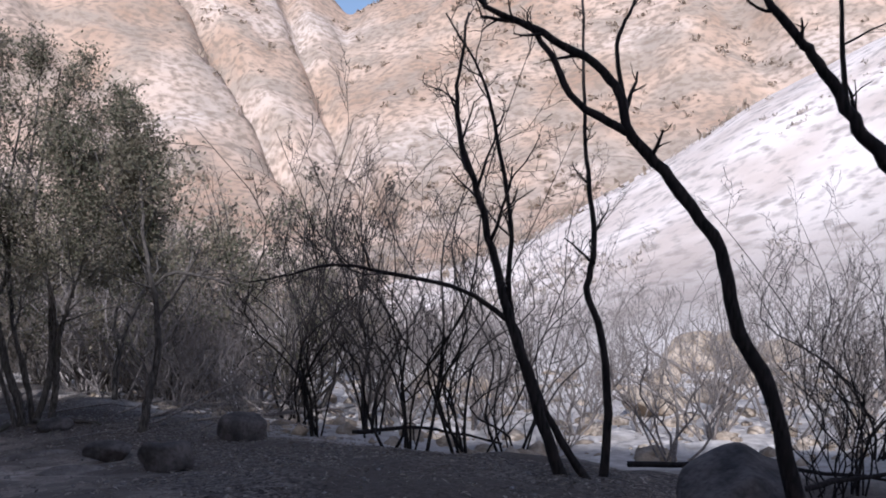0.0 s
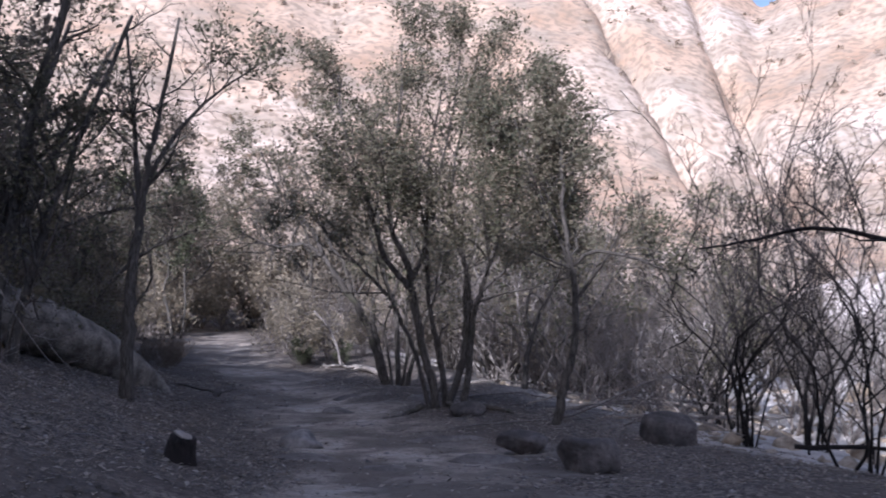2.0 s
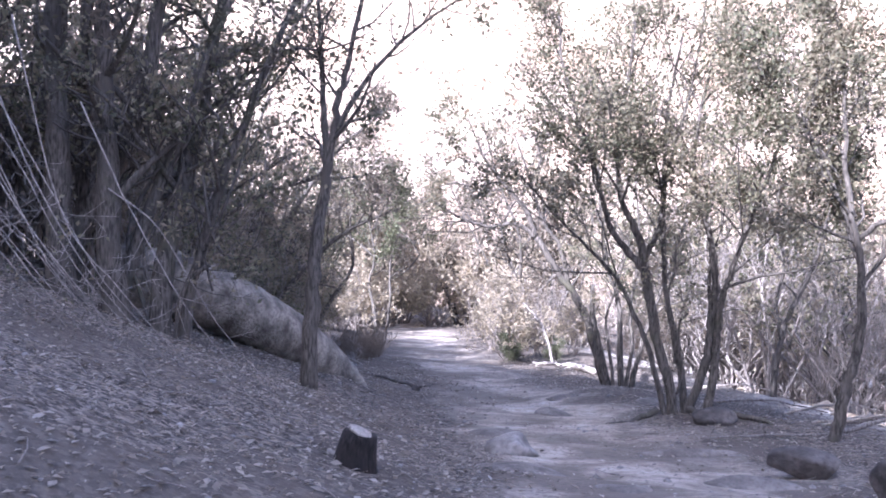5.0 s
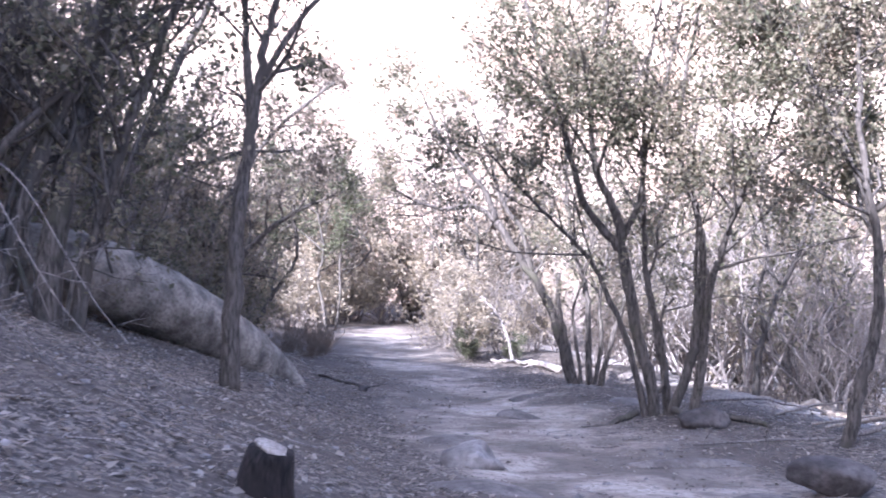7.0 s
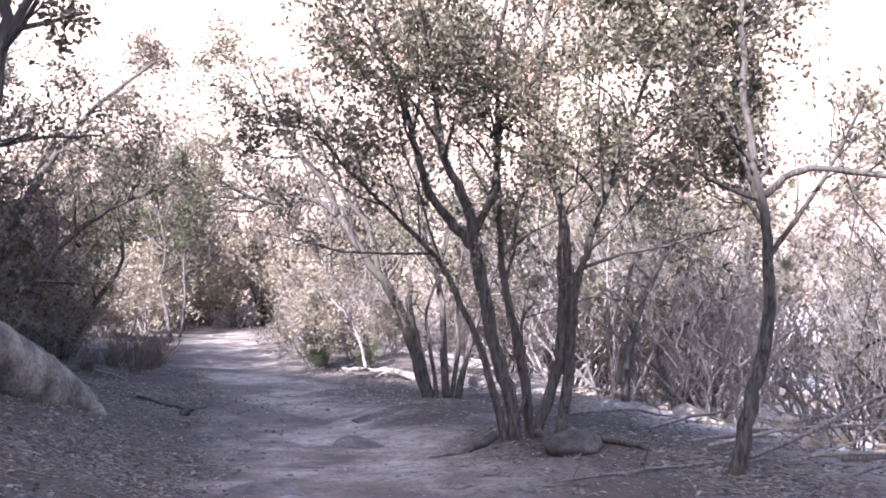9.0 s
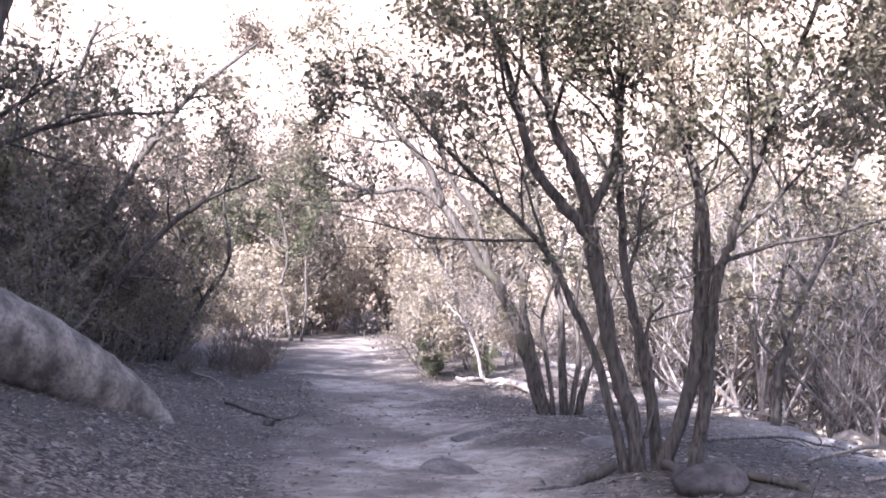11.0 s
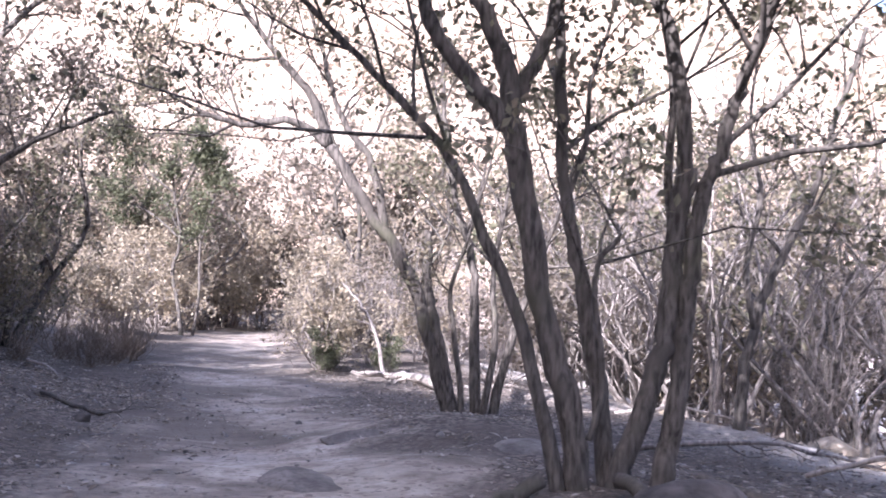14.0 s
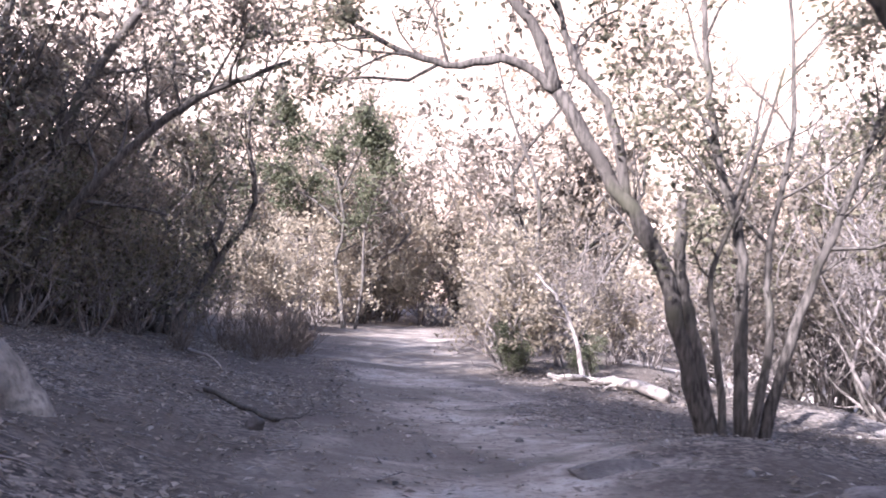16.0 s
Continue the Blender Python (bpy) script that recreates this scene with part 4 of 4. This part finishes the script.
for kind, x, y, k in (("arching", -16.6, 14.4, 1.2), ("arching", -15.7, 11.6, 1.25), ("arching", -18.2, 16.6, 1.3), ("arching", -18.6, 12.0, 1.3), ("pale", -17.4, 14.6, 1.2), ("pale", -16.3, 16.4, 1.0)):
    plant(kind, x, y, k)
# the trail's end
scatter(11, (46, 66), (-5, 5), ["dry"], (1.0, 1.6))
scatter(10, (32, 46), (1.9, 6), ["dry", "bush", "dry", "bare"], (0.8, 1.2))
# behind the oak
scatter(12, (36, 54), (3, 14), ["bush", "pale", "arching"], (1.0, 1.5))
scatter(11, (28, 42), (6, 14), ["bare", "pale", "bare", "pale"], (0.8, 1.2))
scatter(12, (16, 44), (11, 26), ["bare", "pale", "bare", "bush"], (0.7, 1.3))
scatter(16, (44, 66), (-14, 16), ["tall"], (0.8, 1.3))
scatter(12, (57, 70), (-7, 6), ["tall"], (0.9, 1.3))
scatter(7, (34, 46), (7, 14), ["pale", "pale", "tall"], (1.0, 1.5))
scatter(12, (26, 36), (-18, -9), ["tall", "arching", "tall"], (0.7, 1.1))
# the wash
scatter(14, (0, 18), (13, 28), ["bare", "pale", "bare"], (0.7, 1.2))
for x, y, s in ((-0.8, 18.5, 1.15), (0.3, 18.2, 1.0), (-2.8, 20.4, 1.1), (-1.7, 21.5, 1.2), (1.3, 20.6, 1.0), (-3.6, 23.2, 1.1), (5.7, 14.0, 0.7), (5.0, 13.2, 0.55), (7.2, 17.0, 0.9)):
    plant("burnt", x, y, s)
for x, y, s in ((4.2, 19.0, 0.9), (5.6, 21.5, 1.1), (8.0, 20.0, 1.1), (9.5, 23.0, 1.2), (3.0, 23.5, 1.0), (0.6, 25.5, 1.1), (7.0, 26.0, 1.1), (-4.2, 25.0, 1.2), (-2.4, 27.5, 1.3), (-0.4, 29.0, 1.3), (2.2, 28.0, 1.2), (-5.8, 28.5, 1.3), (-7.4, 27.0, 1.2), (-9.6, 28.6, 1.3), (-6.0, 31.0, 1.4), (-11.0, 30.5, 1.3)):
    plant("pale", x, y, s)
for x, y, s in ((-17.9, 30.9, 0.6), (-18.9, 32.4, 0.7), (-16.6, 30.9, 0.5)):
    plant("green", x, y, s)
for u, v, k in ((33.5, -2.6, 1.0), (35.0, -2.4, 1.2), (36.2, -2.3, 1.3), (37.4, -2.2, 1.2), (34.4, -3.2, 1.2), (36.8, -3.0, 1.3), (38.6, -2.3, 1.2), (40.0, -2.4, 1.2), (32.2, -3.6, 0.8)):
    plant("tuft", *down_trail(u, v), k)
for u, v, k in ((29.0, -6.2, 1.0), (31.5, -5.6, 1.0), (34.5, -5.4, 1.05), (38.0, -5.6, 1.1)):
    plant("arching", *down_trail(u, v), k)
for x, y, s in ((2.4, 21.6, 0.9), (4.6, 23.6, 1.0), (6.4, 23.8, 0.9), (1.0, 23.2, 1.0), (-1.4, 24.6, 1.1), (8.6, 25.6, 1.0), (10.8, 26.4, 1.1), (3.8, 26.4, 1.0), (-4.8, 22.4, 0.8), (10.2, 20.6, 0.9)):
    plant("bare", x, y, s)
for x, y, s in ((-33.5, 48.8, 1.7), (-35.3, 47.4, 1.6), (-31.2, 49.6, 1.7), (-36.5, 50.5, 2.0), (-33.5, 52.5, 2.1), (-29.0, 50.0, 1.8)):
    plant("dry", x, y, s)
for x, y, s in ((-16.6, 13.4, 1.2), (-18.4, 15.8, 1.4), (-15.6, 10.6, 1.2)):
    plant("oak", x, y, s)
plant("oak", -22.0, 31.5, 1.2)
plant("oak", -3.6, 25.6, 1.0)
for kind, x, y, k in (("bare", -8.0, 26.6, 0.7), ("bare", -6.6, 25.0, 0.8), ("dry", -10.0, 31.4, 1.2), ("bush", -7.5, 31.6, 1.3), ("oak", -4.6, 28.4, 0.9), ("arching", -11.5, 31.4, 1.1),
                      ("arching", -8.4, 33.2, 1.3), ("arching", -4.6, 30.4, 1.2), ("bush", -2.6, 31.5, 1.4), ("arching", -13.5, 35.5, 1.2), ("tall", -10.5, 39.0, 0.9), ("tall", -5.5, 37.0, 0.9), ("tall", -15.0, 42.0, 0.9), ("tall", -20.0, 46.0, 0.95)):
    plant(kind, x, y, k)
for x, y, s in ((-8.6, 30.0, 1.3), (-11.5, 33.0, 1.5), (-14.0, 34.0, 1.4), (-9.0, 37.0, 1.6), (-20.5, 20.0, 1.3), (-23.0, 27.0, 1.4), (-25.0, 24.0, 1.5)):
    plant("oak", x, y, s)

# ---- leaf litter, sticks and pebbles ----
LITTER = leaf_material("fallen_leaf", (0.05, 0.042, 0.035), (0.14, 0.112, 0.088), (0.24, 0.195, 0.155), (0.48, 0.43, 0.38), (0.3, 0.25, 0.2), (0.12, 0.095, 0.075), (0.38, 0.33, 0.28))


def strewn(n, us, vs, on_trail, seed):
    g = np.random.default_rng(seed)
    u, v = g.uniform(*us, n), g.uniform(*vs, n)
    mid = np.interp(u, [-5, 4, 10, 15, 19, 26, 31, 42, 63, 80], [0, 0.2, 0.6, 1.0, 0.4, -0.4, -1.2, -3.0, -7.0, -10])
    x, y = -0.5 * u + 0.866 * (v + mid), 0.866 * u + 0.5 * (v + mid)
    z, trail, wash, hill, one = land(x, y)
    keep = (g.random(n) > trail * (1 - on_trail)) & (rough(x, y, 1.5, 71, 3) + 0.5 * g.random(n) > -0.1)
    return np.stack([x, y, z], 1)[keep], g


p, g = strewn(95000, (2, 36), (-9, 8), 0.05, 5)
slope = along(p[:, 0], p[:, 1])[1]
p = p[(slope < 0) | (g.random(len(p)) < 0.65)]
n = len(p)
turn = g.uniform(0, 2 * np.pi, n)
a = np.stack([np.cos(turn), np.sin(turn), g.normal(size=n) * 0.25], 1)
b = np.stack([-np.sin(turn), np.cos(turn), g.normal(size=n) * 0.25], 1)
s = 0.01 + 0.042 * g.random((n, 1)) ** 2.4
p = p + np.array([0, 0, 0.012])
v = np.stack([p - a * s, p + b * s * 0.55 + [0, 0, 0.008], p + a * s, p - b * s * 0.55 + [0, 0, 0.008]], 1).reshape(-1, 3)
q = np.arange(n)[:, None] * 4
tagged(new("leaf_litter", mesh_from("leaf_litter", v, [np.concatenate([q + np.array([[0, 1, 2]]), q + np.array([[0, 2, 3]])])], LITTER, False)),
       "dry brown fallen leaves strewn over the banks", "leaves", kind="stuff")

p, g = strewn(2000, (3, 34), (-9, 8), 0.06, 6)
sticks = Wood()
for at in p:
    turn, size = g.uniform(0, 2 * math.pi), g.uniform(0.1, 0.5)
    d = np.array([math.cos(turn), math.sin(turn), 0]) * size * 0.5
    ends = [at - d, at + g.normal(size=3) * 0.02, at + d]
    ends = [(e[0], e[1], floor_at(e[0], e[1]) + 0.015 + 0.02 * g.random()) for e in ends]
    sticks.limb(ends, g.uniform(0.003, 0.009), 0.003, 4)
tagged(new("twig_litter", sticks.mesh("twig_litter", TWIG)), "thin broken twigs lying on the ground", "twigs", kind="stuff")


def lumps(n, places, sizes, g, flat=0.7):
    """Many small uneven stones in one mesh."""
    bm = bmesh.new()
    bmesh.ops.create_icosphere(bm, subdivisions=1, radius=1.0)
    ball = np.array([v.co[:] for v in bm.verts])
    tri = np.array([[v.index for v in f.verts] for f in bm.faces])
    bm.free()
    k = len(ball)
    shape = ball[None] * (1 + 0.25 * g.normal(size=(n, k, 1))) * sizes[:, None, None] * np.array([1, 1, flat]) * g.uniform(0.7, 1.3, (n, 1, 3))
    v = (shape + places[:, None, :]).reshape(-1, 3)
    return v, (tri[None] + (np.arange(n) * k)[:, None, None]).reshape(-1, 3)


p, g = strewn(2600, (1, 34), (-5, 8), 0.75, 8)
v, f = lumps(len(p), p, 0.008 + 0.035 * g.random(len(p)) ** 3, g)
tagged(new("pebbles", mesh_from("pebbles", v, [f], ROCK)), "small grey pebbles scattered over the trail", "pebbles", kind="stuff")
g = np.random.default_rng(9)
x, y = g.uniform(-12, 18, 1700), g.uniform(17, 40, 1700)
z, trail, wash, hill, one = land(x, y)
ok = wash > 0.6
v, f = lumps(int(ok.sum()), np.stack([x, y, z], 1)[ok], 0.04 + 0.3 * g.random(int(ok.sum())) ** 3.5, g)
tagged(new("wash_stones", mesh_from("wash_stones", v, [f], TAN_ROCK)), "pale stones lying in the dry wash", "stones", kind="stuff")

# ---- scrub on the far hillsides ----
SCRUB = leaf_material("scrub_leaf", (0.22, 0.17, 0.12), (0.3, 0.24, 0.175), (0.4, 0.325, 0.245), (0.34, 0.275, 0.21))


def scrub(n, reach, turns, size, blades, seed, mat, name, label):
    g = np.random.default_rng(seed)
    r, az = g.uniform(*reach, n), np.radians(g.uniform(*turns, n))
    x, y = r * np.sin(az), r * np.cos(az)
    z, trail, wash, hill, one = land(x, y)
    ok = (hill > 0.3) & (rough(x, y, 22, 81, 4) + 0.45 * g.random(n) > 0.28)
    places = np.stack([x, y, z], 1)[ok]
    big = np.repeat(size * g.uniform(0.5, 1.5, len(places)), blades)
    c = np.repeat(places, blades, 0) + g.normal(size=(len(big), 3)) * big[:, None] * np.array([0.45, 0.45, 0.25]) + np.stack([0 * big, 0 * big, big * 0.35], 1)
    a = g.normal(size=(len(c), 3)) + np.array([0, 0, 0.6])
    a /= np.linalg.norm(a, axis=1)[:, None]
    b = np.cross(a, g.normal(size=(len(c), 3)))
    b /= np.linalg.norm(b, axis=1)[:, None]
    s = big[:, None] * 0.4
    v = np.stack([c - a * s, c + b * s * 0.5, c + a * s, c - b * s * 0.5], 1).reshape(-1, 3)
    tagged(new(name, mesh_from(name, v, [np.arange(len(c) * 4).reshape(-1, 4)], mat, False)), label, "scrub", kind="stuff")


scrub(3600, (90, 300), (-45, 30), 1.1, 9, 3, SCRUB, "hill_scrub", "low brown scrub dotting the sunlit far hillside")
scrub(9000, (42, 115), (-20, 40), 0.4, 8, 4, leaf_material("grass_tuft", (0.34, 0.29, 0.24), (0.45, 0.39, 0.335), (0.56, 0.5, 0.44)), "slope_scrub", "sparse grey scrub on the ash-pale slope")
